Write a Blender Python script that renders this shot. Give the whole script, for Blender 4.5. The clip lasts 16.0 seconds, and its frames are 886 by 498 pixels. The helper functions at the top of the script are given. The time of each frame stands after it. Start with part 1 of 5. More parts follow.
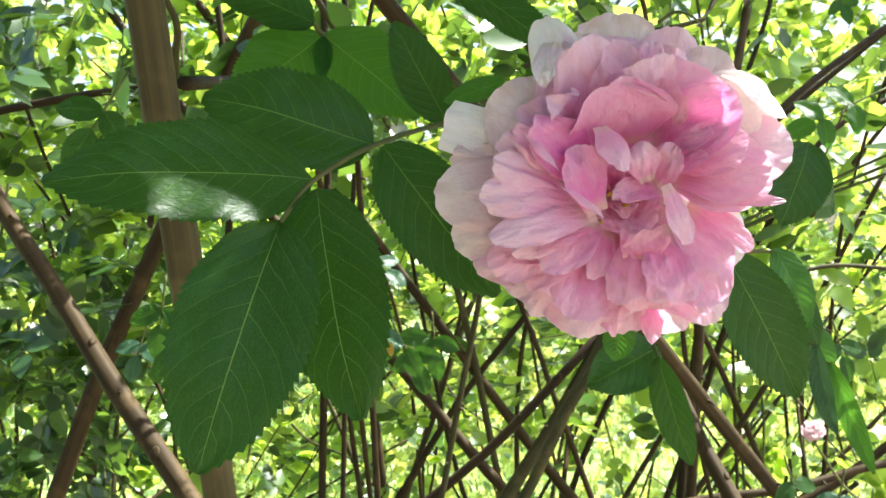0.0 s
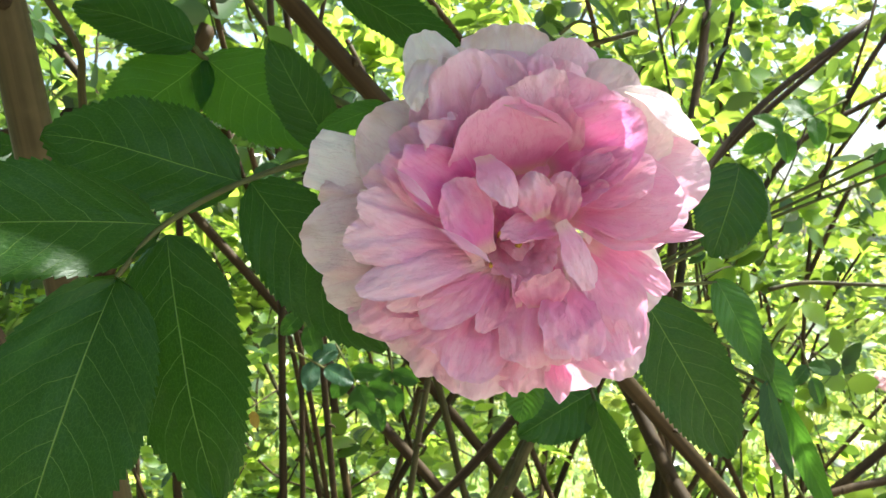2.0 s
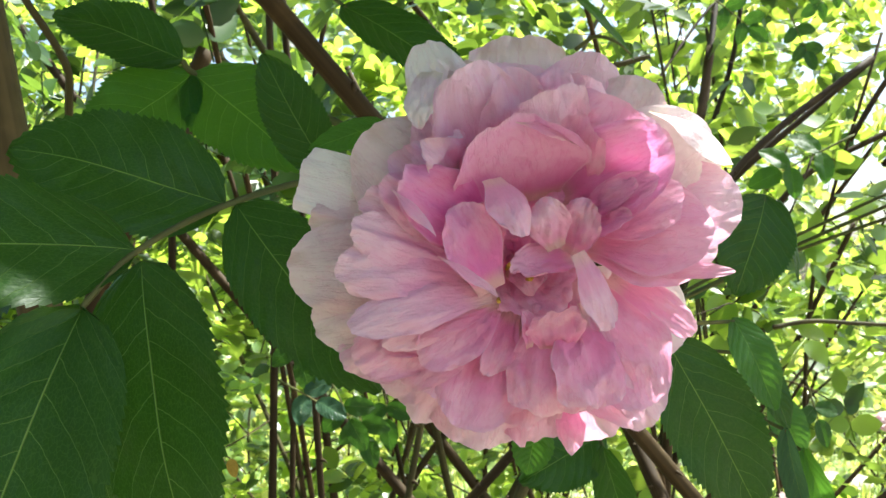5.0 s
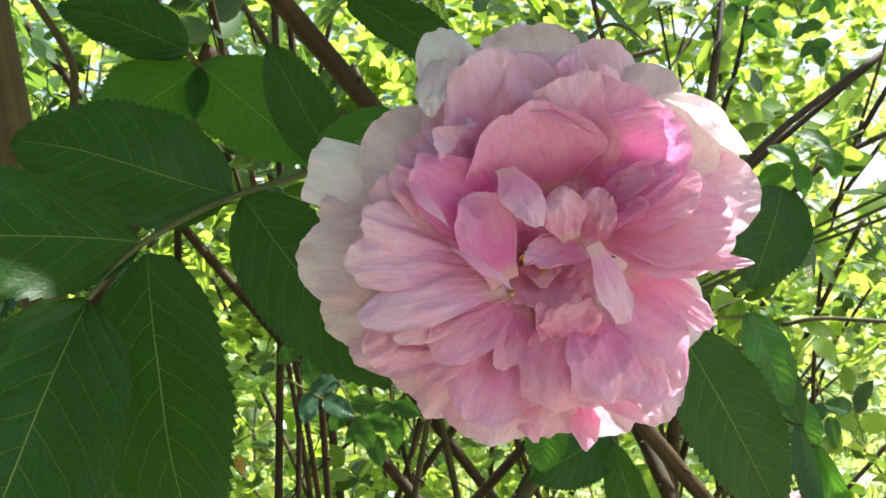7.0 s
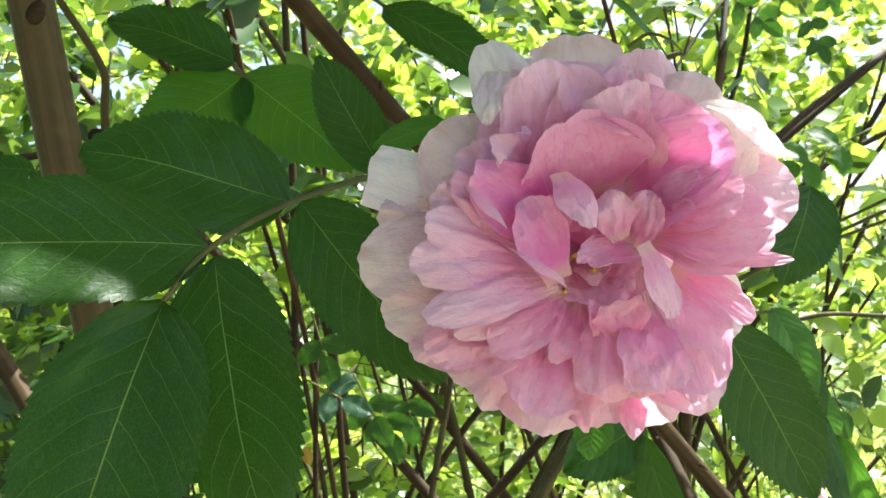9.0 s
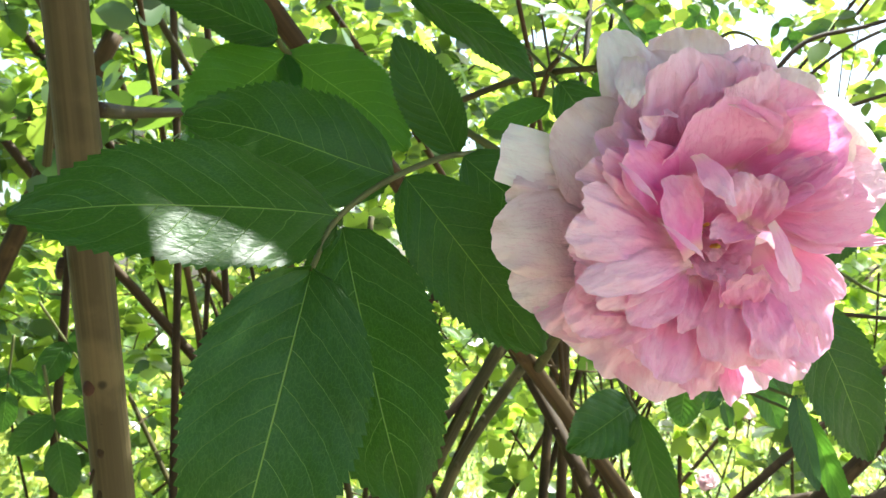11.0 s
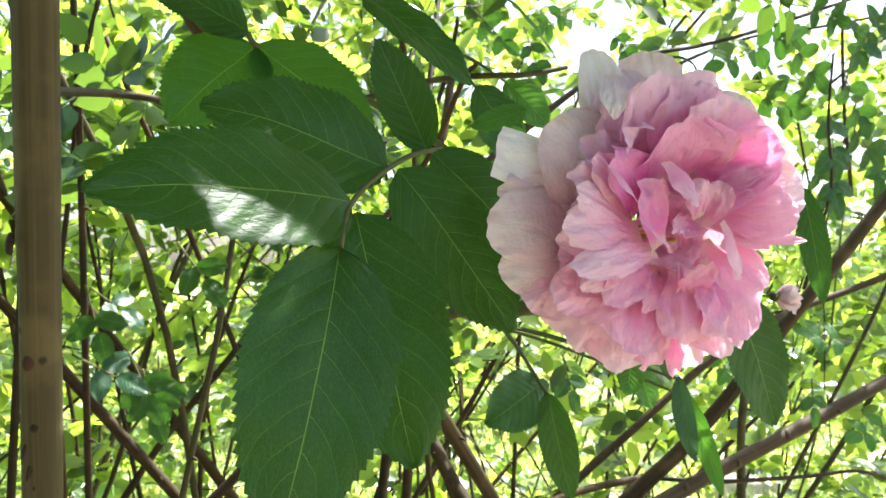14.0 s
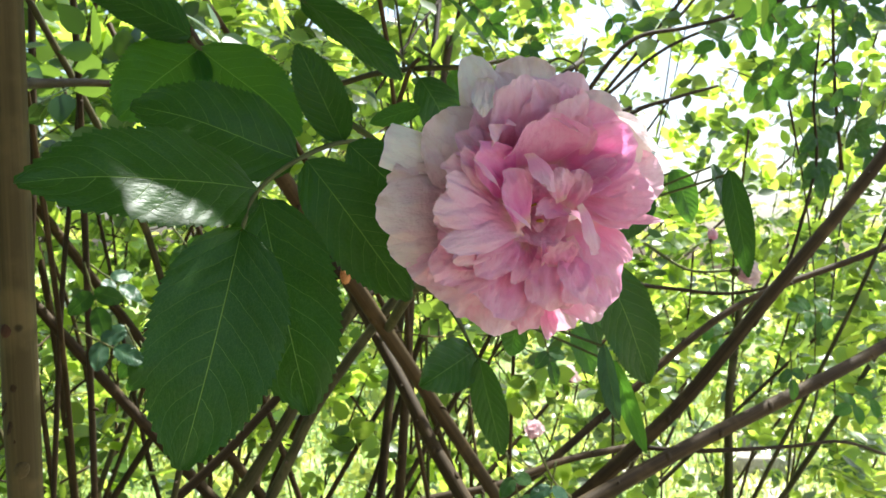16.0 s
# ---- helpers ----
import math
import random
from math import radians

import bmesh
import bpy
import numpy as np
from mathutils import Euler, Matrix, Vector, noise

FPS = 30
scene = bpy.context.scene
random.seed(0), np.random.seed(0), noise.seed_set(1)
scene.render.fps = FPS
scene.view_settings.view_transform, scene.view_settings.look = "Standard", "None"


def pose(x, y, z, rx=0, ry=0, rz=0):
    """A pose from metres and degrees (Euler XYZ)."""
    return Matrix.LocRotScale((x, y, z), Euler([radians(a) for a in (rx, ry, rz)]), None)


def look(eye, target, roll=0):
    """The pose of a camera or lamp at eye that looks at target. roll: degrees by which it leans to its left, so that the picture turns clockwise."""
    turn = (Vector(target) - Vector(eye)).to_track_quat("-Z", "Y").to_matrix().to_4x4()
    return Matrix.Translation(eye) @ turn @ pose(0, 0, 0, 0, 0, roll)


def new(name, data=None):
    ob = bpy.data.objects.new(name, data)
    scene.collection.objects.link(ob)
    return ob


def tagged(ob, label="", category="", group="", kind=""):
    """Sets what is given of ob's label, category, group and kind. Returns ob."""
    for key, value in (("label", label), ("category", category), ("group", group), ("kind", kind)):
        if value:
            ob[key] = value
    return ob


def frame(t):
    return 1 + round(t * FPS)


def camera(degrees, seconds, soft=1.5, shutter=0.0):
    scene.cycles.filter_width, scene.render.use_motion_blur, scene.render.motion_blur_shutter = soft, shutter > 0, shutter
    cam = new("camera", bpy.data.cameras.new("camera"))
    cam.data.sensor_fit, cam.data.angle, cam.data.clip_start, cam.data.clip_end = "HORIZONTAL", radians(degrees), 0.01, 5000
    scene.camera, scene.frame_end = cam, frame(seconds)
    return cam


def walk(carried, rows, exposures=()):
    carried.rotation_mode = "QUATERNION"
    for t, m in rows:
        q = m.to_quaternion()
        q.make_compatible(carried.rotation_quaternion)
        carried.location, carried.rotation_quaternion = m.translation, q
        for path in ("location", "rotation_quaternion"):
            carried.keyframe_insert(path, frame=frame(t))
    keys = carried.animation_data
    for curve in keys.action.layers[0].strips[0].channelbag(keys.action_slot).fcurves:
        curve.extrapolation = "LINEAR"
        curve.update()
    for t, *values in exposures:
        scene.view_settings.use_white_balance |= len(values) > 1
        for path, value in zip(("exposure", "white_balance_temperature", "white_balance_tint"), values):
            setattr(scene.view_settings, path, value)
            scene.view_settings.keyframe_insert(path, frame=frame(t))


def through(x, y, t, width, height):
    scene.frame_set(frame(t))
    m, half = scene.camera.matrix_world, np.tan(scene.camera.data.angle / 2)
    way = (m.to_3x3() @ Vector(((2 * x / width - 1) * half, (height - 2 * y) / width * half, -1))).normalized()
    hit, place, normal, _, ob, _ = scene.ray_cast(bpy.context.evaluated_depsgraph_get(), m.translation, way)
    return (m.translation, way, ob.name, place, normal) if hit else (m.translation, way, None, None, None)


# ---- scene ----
cam = camera(48.0, 16.0)
cam.data.dof.use_dof, cam.data.dof.focus_distance, cam.data.dof.aperture_fstop = True, 0.20, 100
PATH = [
    (0, (0.0118, 0.0176, 1.3022), (0.0099, 2.0173, 1.2686), 0.82),
    (0.5, (0.0133, 0.0176, 1.3043), (0.0246, 2.0174, 1.2786), 0.55),
    (1, (0.0194, 0.0241, 1.3061), (0.0448, 2.0238, 1.2843), 0.42),
    (1.5, (0.0305, 0.0433, 1.3072), (0.0596, 2.0430, 1.2946), -0.28),
    (2, (0.0347, 0.0501, 1.3076), (0.0725, 2.0497, 1.3174), -0.89),
    (2.5, (0.0360, 0.0590, 1.3015), (0.0729, 2.0582, 1.3403), -1.34),
    (3, (0.0345, 0.0661, 1.3052), (0.0770, 2.0652, 1.3489), -0.95),
    (3.5, (0.0337, 0.0686, 1.3071), (0.0813, 2.0672, 1.3618), -0.50),
    (6, (0.0340, 0.0705, 1.3080), (0.0758, 2.0687, 1.3819), 0.19),
    (6.5, (0.0340, 0.0734, 1.3049), (0.0732, 2.0716, 1.3791), 0.17),
    (7, (0.0328, 0.0734, 1.3068), (0.0677, 2.0719, 1.3766), -0.00),
    (7.5, (0.0341, 0.0724, 1.3079), (0.0732, 2.0708, 1.3793), -0.13),
    (8, (0.0289, 0.0702, 1.3089), (0.0593, 2.0688, 1.3768), -0.17),
    (8.5, (0.0244, 0.0666, 1.3082), (0.0520, 2.0652, 1.3776), -0.27),
    (9, (0.0227, 0.0635, 1.3066), (0.0534, 2.0620, 1.3777), -0.65),
    (11.5, (-0.0468, 0.0624, 1.2979), (0.4131, 2.0072, 1.3771), 1.08),
    (12, (-0.0524, 0.0692, 1.2950), (0.4789, 1.9956, 1.3786), 1.81),
    (12.5, (-0.0631, 0.0651, 1.2985), (0.5241, 1.9759, 1.3633), 2.05),
    (13, (-0.0691, 0.0642, 1.2991), (0.5609, 1.9614, 1.3601), 2.08),
    (13.5, (-0.0762, 0.0558, 1.3018), (0.6017, 1.9364, 1.3627), 1.73),
    (14, (-0.0795, 0.0490, 1.2976), (0.6334, 1.9165, 1.3649), 1.68),
    (14.5, (-0.0771, 0.0372, 1.2962), (0.6269, 1.9080, 1.3638), 1.95),
    (15, (-0.0781, 0.0214, 1.2955), (0.6119, 1.8975, 1.3607), 2.29),
    (15.5, (-0.0723, 0.0124, 1.2930), (0.6053, 1.8935, 1.3407), 2.23),
    (16, (-0.0615, 0.0026, 1.2980), (0.6111, 1.8860, 1.3182), 1.56),
]

EXPOSURES = [(0.0, 2.12, 6080, 4.4), (3.5, 1.83, 6080, 4.4), (7.0, 1.79, 6080, 4.2), (9.0, 1.98, 6080, 4.2), (11.5, 2.28, 6080, 4.2), (13.0, 2.30, 6080, 4.4), (14.5, 2.06, 6080, 4.5), (16.0, 1.68, 6080, 4.8)]
walk(cam, [(t, look(eye, target, roll)) for t, eye, target, roll in PATH], EXPOSURES)

# ---------------------------------------------------------------- sky and sun
SUN = Vector((0.46, 0.22, 0.86)).normalized()
world = bpy.data.worlds.new("sky")
scene.world = world
world.use_nodes = True
sky = world.node_tree.nodes.new("ShaderNodeTexSky")
sky.sky_type, sky.sun_disc = "NISHITA", False
sky.dust_density, sky.ozone_density = 4.0, 0.6
sky.sun_elevation, sky.sun_rotation = math.asin(SUN.z), math.atan2(SUN.x, SUN.y)
world.node_tree.links.new(sky.outputs[0], world.node_tree.nodes["Background"].inputs[0])
world.node_tree.nodes["Background"].inputs[1].default_value = 0.105
sun = new("sun", bpy.data.lights.new("sun", "SUN"))
sun.data.energy, sun.data.angle, sun.data.color = 5.0, radians(0.5), (1.0, 0.95, 0.86)
sun.matrix_world = look(SUN * 20, (0, 0, 0))


def part(name, mesh, material, parent=None, label=""):
    """One mesh object, under a thing or a part."""
    if material is not None and not mesh.materials:
        mesh.materials.append(material)
    ob = new(name, mesh)
    if parent is not None:
        ob.parent = parent
    return tagged(ob, label)


def grid_mesh(name, rows, uvs=None, closed=False):
    """A smooth sheet from rows of points; closed: each row is a ring."""
    n, m = len(rows), len(rows[0])
    verts = [tuple(p) for row in rows for p in row]
    across = m if closed else m - 1
    faces = [(i * m + j, i * m + (j + 1) % m, (i + 1) * m + (j + 1) % m, (i + 1) * m + j) for i in range(n - 1) for j in range(across)]
    me = bpy.data.meshes.new(name)
    if closed:
        faces += [tuple(range(m))[::-1], tuple(range((n - 1) * m, n * m))]
    me.from_pydata(verts, [], faces)
    if uvs is not None:
        layer = me.uv_layers.new(name="uv")
        flat = [q for row in uvs for q in row]
        idx = np.zeros(len(me.loops), int)
        me.loops.foreach_get("vertex_index", idx)
        layer.data.foreach_set("uv", np.array(flat, float)[idx].ravel())
    me.polygons.foreach_set("use_smooth", [True] * len(me.polygons))
    me.update()
    return me


def spline(points, steps):
    """Catmull-Rom through the points."""
    pts = [Vector(p) for p in points]
    pts = [2 * pts[0] - pts[1]] + pts + [2 * pts[-1] - pts[-2]]
    out = []
    for i in range(1, len(pts) - 2):
        a, b, c, d = pts[i - 1 : i + 3]
        for k in range(steps):
            s = k / steps
            out.append(0.5 * (2 * b + (c - a) * s + (2 * a - 5 * b + 4 * c - d) * s * s + (3 * b - a - 3 * c + d) * s**3))
    return out + [pts[-2]]


def tube(name, points, r0, r1, sides=8, steps=6, knots=0.0, seed=0):
    """A tapered, slightly uneven round stem along the points; knots swell it here and there."""
    line = spline(points, steps)
    rows, uvs, side = [], [], None
    long = 0.0
    for i, p in enumerate(line):
        t = (line[min(i + 1, len(line) - 1)] - line[max(i - 1, 0)]).normalized()
        side = t.cross(Vector((0.31, -0.9, 0.2))).normalized() if side is None else (side - t * side.dot(t)).normalized()
        up = t.cross(side)
        if i:
            long += (p - line[i - 1]).length
        f = i / (len(line) - 1)
        r = r0 + (r1 - r0) * f
        r *= 1 + 0.6 * knots * max(0.0, noise.noise((long * 7 + seed * 3.7, seed, 0.5))) + 0.02 * noise.noise((long * 25, seed * 1.3, 2))
        rows.append([p + (side * math.cos(a) + up * math.sin(a)) * r * (1 + 0.06 * noise.noise((math.cos(a) * 1.3, math.sin(a) * 1.3, long * 12 + seed))) for a in [2 * math.pi * k / sides for k in range(sides)]])
        uvs.append([(k / sides, long) for k in range(sides)])
    return grid_mesh(name, rows, uvs, True)


# ---------------------------------------------------------------- materials
def nodes_of(name):
    m = bpy.data.materials.new(name)
    m.use_nodes = True
    t = m.node_tree
    t.nodes.clear()
    out = t.nodes.new("ShaderNodeOutputMaterial")
    return m, t, out


def node(t, kind, **inputs):
    n = t.nodes.new("ShaderNode" + kind)
    for key, value in inputs.items():
        sock = n.inputs[int(key[1:])] if key[0] == "i" and key[1:].isdigit() else n.inputs[key.replace("_", " ")]
        if isinstance(value, bpy.types.NodeSocket):
            t.links.new(value, sock)
        else:
            sock.default_value = (*value, 1) if sock.type == "RGBA" and len(value) == 3 else value
    return n


def calc(t, op, a, b=0.0, c=0.0):
    n = t.nodes.new("ShaderNodeMath")
    n.operation = op
    for i, v in enumerate((a, b, c)):
        if isinstance(v, bpy.types.NodeSocket):
            t.links.new(v, n.inputs[i])
        else:
            n.inputs[i].default_value = v
    return n.outputs[0]


def blend(t, f, a, b):
    n = t.nodes.new("ShaderNodeMix")
    n.data_type = "RGBA"
    for i, v in ((0, f), (6, a), (7, b)):
        if isinstance(v, bpy.types.NodeSocket):
            t.links.new(v, n.inputs[i])
        else:
            n.inputs[i].default_value = (*v, 1) if isinstance(v, tuple) else v
    return n.outputs[2]


def ramp(t, value, low, high):
    n = t.nodes.new("ShaderNodeMapRange")
    n.interpolation_type = "SMOOTHSTEP"
    t.links.new(value, n.inputs[0])
    n.inputs[1].default_value, n.inputs[2].default_value = low, high
    return n.outputs[0]


def sheet(t, out, colour, through, share, rough, height=None, strength=0.3, far=0.0006, coat=0.5):
    """A thin living sheet: gloss and colour on the lit side, coloured light passing through."""
    p = node(t, "BsdfPrincipled", Base_Color=colour, Roughness=rough)
    p.inputs["Specular IOR Level"].default_value = coat
    tr = node(t, "BsdfTranslucent", Color=through)
    if height is not None:
        b = node(t, "Bump", Height=height, Strength=strength, Distance=far)
        t.links.new(b.outputs[0], p.inputs["Normal"])
        t.links.new(b.outputs[0], tr.inputs["Normal"])
    mix = node(t, "MixShader", i0=share, i1=p.outputs[0], i2=tr.outputs[0])
    t.links.new(mix.outputs[0], out.inputs[0])


def leaf_material(name, dark, light, through, share=0.35, rough=0.38, veins=9.0):
    """A rose leaflet: pale midrib and side veins that run to the margin, quilted blade, fine speckle."""
    m, t, out = nodes_of(name)
    uv = node(t, "UVMap")
    xyz = node(t, "SeparateXYZ", Vector=uv.outputs[0])
    u, v = xyz.outputs[0], xyz.outputs[1]
    a = calc(t, "ABSOLUTE", calc(t, "SUBTRACT", calc(t, "MULTIPLY", u, 2.0), 1.0))
    wob = node(t, "TexNoise", Vector=uv.outputs[0], Scale=7.0, Detail=3.0)
    bend = calc(t, "MULTIPLY", calc(t, "SUBTRACT", wob.outputs[0], 0.5), 0.34)
    side = calc(t, "GREATER_THAN", u, 0.5)
    phase = calc(t, "ADD", calc(t, "SUBTRACT", calc(t, "MULTIPLY", v, veins), calc(t, "MULTIPLY", calc(t, "POWER", a, 1.3), 2.4)), calc(t, "ADD", calc(t, "MULTIPLY", side, 0.43), bend))
    d = calc(t, "ABSOLUTE", calc(t, "SUBTRACT", calc(t, "FRACT", phase), 0.5))
    vein = calc(t, "SUBTRACT", 1.0, ramp(t, d, 0.003, 0.024))
    vein = calc(t, "MULTIPLY", vein, calc(t, "SUBTRACT", 1.0, calc(t, "MULTIPLY", a, 0.55)))
    rib = calc(t, "SUBTRACT", 1.0, ramp(t, a, 0.004, 0.017))
    fine = node(t, "TexVoronoi", Vector=uv.outputs[0], Scale=46.0)
    fine.feature = "DISTANCE_TO_EDGE"
    net = calc(t, "SUBTRACT", 1.0, ramp(t, fine.outputs[0], 0.0, 0.09))
    lines = calc(t, "MAXIMUM", calc(t, "MULTIPLY", rib, 1.0), calc(t, "MAXIMUM", calc(t, "MULTIPLY", vein, 0.75), calc(t, "MULTIPLY", net, 0.16)))
    geo = node(t, "ObjectInfo")
    patch = node(t, "TexNoise", Vector=uv.outputs[0], Scale=4.0, Detail=6.0)
    spot = node(t, "TexNoise", Vector=uv.outputs[0], Scale=60.0, Detail=2.0)
    base = blend(t, ramp(t, patch.outputs[0], 0.3, 0.7), dark, light)
    base = blend(t, calc(t, "MULTIPLY", geo.outputs["Random"], 0.5), base, light)
    base = blend(t, calc(t, "MULTIPLY", ramp(t, spot.outputs[0], 0.68, 0.75), 0.5), base, (0.05, 0.10, 0.03))
    col = blend(t, lines, base, (0.20, 0.30, 0.06))
    quilt = calc(t, "MULTIPLY", ramp(t, d, 0.0, 0.5), 0.6)
    furrow = calc(t, "MAXIMUM", rib, calc(t, "MULTIPLY", vein, 0.75))
    pucker = node(t, "TexNoise", Vector=uv.outputs[0], Scale=24.0, Detail=2.0)
    high = calc(t, "ADD", calc(t, "SUBTRACT", quilt, calc(t, "MULTIPLY", furrow, 1.1)), calc(t, "ADD", calc(t, "MULTIPLY", fine.outputs[0], 0.12), calc(t, "MULTIPLY", pucker.outputs[0], 1.0)))
    sheet(t, out, col, blend(t, lines, through, tuple(c * 1.15 for c in through)), share, rough, high, 0.55, 0.00033, 0.27)
    return m


def petal_material(name, edge, heart, through, share=0.4, aged=0.12):
    """A rose petal: deeper towards its foot, pale at the rim, veins that fan out, soft crumpled relief."""
    m, t, out = nodes_of(name)
    uv = node(t, "UVMap")
    tc = node(t, "TexCoord")
    xyz = node(t, "SeparateXYZ", Vector=uv.outputs[0])
    u, v = xyz.outputs[0], xyz.outputs[1]
    info = node(t, "ObjectInfo")
    r = info.outputs["Random"]
    place = node(t, "CombineXYZ", X=calc(t, "MULTIPLY", u, 22.0), Y=calc(t, "MULTIPLY", v, 2.0), Z=calc(t, "MULTIPLY", r, 40.0))
    streak = node(t, "TexNoise", Vector=place.outputs[0], Scale=1.0, Detail=4.0)
    place2 = node(t, "CombineXYZ", X=calc(t, "MULTIPLY", u, 3.0), Y=calc(t, "MULTIPLY", v, 3.0), Z=calc(t, "MULTIPLY", r, 90.0))
    cloud = node(t, "TexNoise", Vector=place2.outputs[0], Scale=1.3, Detail=5.0)
    place3 = node(t, "CombineXYZ", X=calc(t, "MULTIPLY", u, 15.0), Y=calc(t, "MULTIPLY", v, 3.6), Z=calc(t, "MULTIPLY", r, 70.0))
    net = node(t, "TexNoise", Vector=place3.outputs[0], Scale=1.0, Detail=3.0)
    vein = calc(t, "SUBTRACT", 1.0, ramp(t, calc(t, "ABSOLUTE", calc(t, "SUBTRACT", net.outputs[0], 0.5)), 0.0, 0.035))
    crease = node(t, "TexNoise", Vector=tc.outputs["Object"], Scale=260.0, Detail=5.0)
    crinkle = node(t, "TexNoise", Vector=tc.outputs["Object"], Scale=850.0, Detail=4.0)
    pucker = node(t, "TexVoronoi", Vector=tc.outputs["Object"], Scale=520.0)
    pucker.feature = "SMOOTH_F1"
    f = calc(t, "ADD", v, calc(t, "MULTIPLY", calc(t, "SUBTRACT", cloud.outputs[0], 0.5), 0.9))
    f = calc(t, "ADD", f, calc(t, "MULTIPLY", calc(t, "SUBTRACT", streak.outputs[0], 0.5), 0.35))
    f = calc(t, "ADD", f, calc(t, "MULTIPLY", calc(t, "SUBTRACT", r, 0.5), 0.3))
    col = blend(t, ramp(t, f, 0.18, 0.92), heart, edge)
    col = blend(t, calc(t, "MULTIPLY", vein, 0.30), col, heart)
    mottle = calc(t, "MULTIPLY", ramp(t, crinkle.outputs[0], 0.50, 0.68), 0.20)
    col = blend(t, mottle, col, heart)
    brown = ramp(t, crease.outputs[0], 0.70, 0.76)
    col = blend(t, calc(t, "MULTIPLY", brown, aged), col, (0.50, 0.27, 0.24))
    col = blend(t, calc(t, "MULTIPLY", calc(t, "SUBTRACT", 1.0, ramp(t, v, 0.04, 0.24)), 0.6), col, (0.80, 0.72, 0.44))
    border = calc(t, "MAXIMUM", calc(t, "ABSOLUTE", calc(t, "SUBTRACT", calc(t, "MULTIPLY", u, 2.0), 1.0)), v)
    col = blend(t, calc(t, "MULTIPLY", ramp(t, border, 0.93, 1.0), 0.45), col, (0.90, 0.70, 0.77))
    withered = calc(t, "MULTIPLY", ramp(t, border, 0.84, 1.0), ramp(t, cloud.outputs[0], 0.46, 0.62))
    col = blend(t, calc(t, "MULTIPLY", withered, max(0.0, aged - 0.12) * 1.5), col, (0.52, 0.33, 0.24))
    thin = blend(t, calc(t, "MULTIPLY", vein, 0.45), through, heart)
    high = calc(t, "ADD", calc(t, "MULTIPLY", streak.outputs[0], 0.07), calc(t, "ADD", calc(t, "ADD", calc(t, "MULTIPLY", crease.outputs[0], 1.1), calc(t, "MULTIPLY", crinkle.outputs[0], 0.35)), calc(t, "MULTIPLY", cloud.outputs[0], 1.2)))
    high = calc(t, "ADD", high, calc(t, "ADD", calc(t, "MULTIPLY", pucker.outputs[0], 0.3), calc(t, "MULTIPLY", vein, -0.10)))
    sheet(t, out, col, thin, share, 0.6, high, 0.65, 0.001, 0.2)
    return m


def bark_material(name, low, high, spots=0.5):
    """Smooth young bark: long streaks, lenticels, scuffs."""
    m, t, out = nodes_of(name)
    uv = node(t, "UVMap")
    tc = node(t, "TexCoord")
    xyz = node(t, "SeparateXYZ", Vector=uv.outputs[0])
    place = node(t, "CombineXYZ", X=calc(t, "MULTIPLY", calc(t, "SINE", calc(t, "MULTIPLY", xyz.outputs[0], 6.2832)), 6.0), Y=calc(t, "MULTIPLY", xyz.outputs[1], 4.0))
    streak = node(t, "TexNoise", Vector=place.outputs[0], Scale=1.0, Detail=7.0)
    blot = node(t, "TexNoise", Vector=tc.outputs["Object"], Scale=38.0, Detail=5.0)
    dots = node(t, "TexVoronoi", Vector=tc.outputs["Object"], Scale=90.0)
    col = blend(t, ramp(t, streak.outputs[0], 0.3, 0.72), low, high)
    col = blend(t, calc(t, "MULTIPLY", ramp(t, blot.outputs[0], 0.5, 0.68), 0.6), col, tuple(min(1, c * 1.5) for c in high))
    dark = calc(t, "MULTIPLY", calc(t, "SUBTRACT", 1.0, ramp(t, dots.outputs[0], 0.06, 0.2)), spots)
    col = blend(t, calc(t, "MULTIPLY", dark, ramp(t, blot.outputs[0], 0.54, 0.62)), col, tuple(c * 0.35 for c in low))
    place2 = node(t, "CombineXYZ", X=calc(t, "MULTIPLY", xyz.outputs[0], 40.0), Y=calc(t, "MULTIPLY", xyz.outputs[1], 25.0))
    fine = node(t, "TexNoise", Vector=place2.outputs[0], Scale=1.0, Detail=5.0)
    col = blend(t, calc(t, "MULTIPLY", ramp(t, fine.outputs[0], 0.42, 0.62), 0.15), col, tuple(c * 0.55 for c in low))
    b = node(t, "Bump", Height=calc(t, "ADD", streak.outputs[0], calc(t, "MULTIPLY", blot.outputs[0], 0.6)), Strength=0.3, Distance=0.0012)
    p = node(t, "BsdfPrincipled", Base_Color=col, Roughness=0.7, Normal=b.outputs[0])
    p.inputs["Specular IOR Level"].default_value = 0.2
    t.links.new(p.outputs[0], out.inputs[0])
    return m


def foliage_material(name, dark, light, through, share=0.5, rough=0.34):
    """Leaves in the mass: each island has its own shade of green."""
    m, t, out = nodes_of(name)
    g = node(t, "NewGeometry")
    tc = node(t, "TexCoord")
    r = g.outputs["Random Per Island"]
    n = node(t, "TexNoise", Vector=tc.outputs["Object"], Scale=30.0, Detail=3.0)
    f = calc(t, "ADD", calc(t, "MULTIPLY", r, 0.8), calc(t, "MULTIPLY", calc(t, "SUBTRACT", n.outputs[0], 0.5), 0.7))
    col = blend(t, f, dark, light)
    # the mix of backlit and shaded leaves is put into the colour, leaf by leaf
    old = ramp(t, r, 0.10, 0.70)
    thr = blend(t, old, tuple(c * 0.25 for c in through), (through[0] * 1.5, through[1] * 1.15, through[2] * 1.2))
    sheet(t, out, col, thr, share, rough, n.outputs[0], 0.3, 0.002, 0.7)
    return m


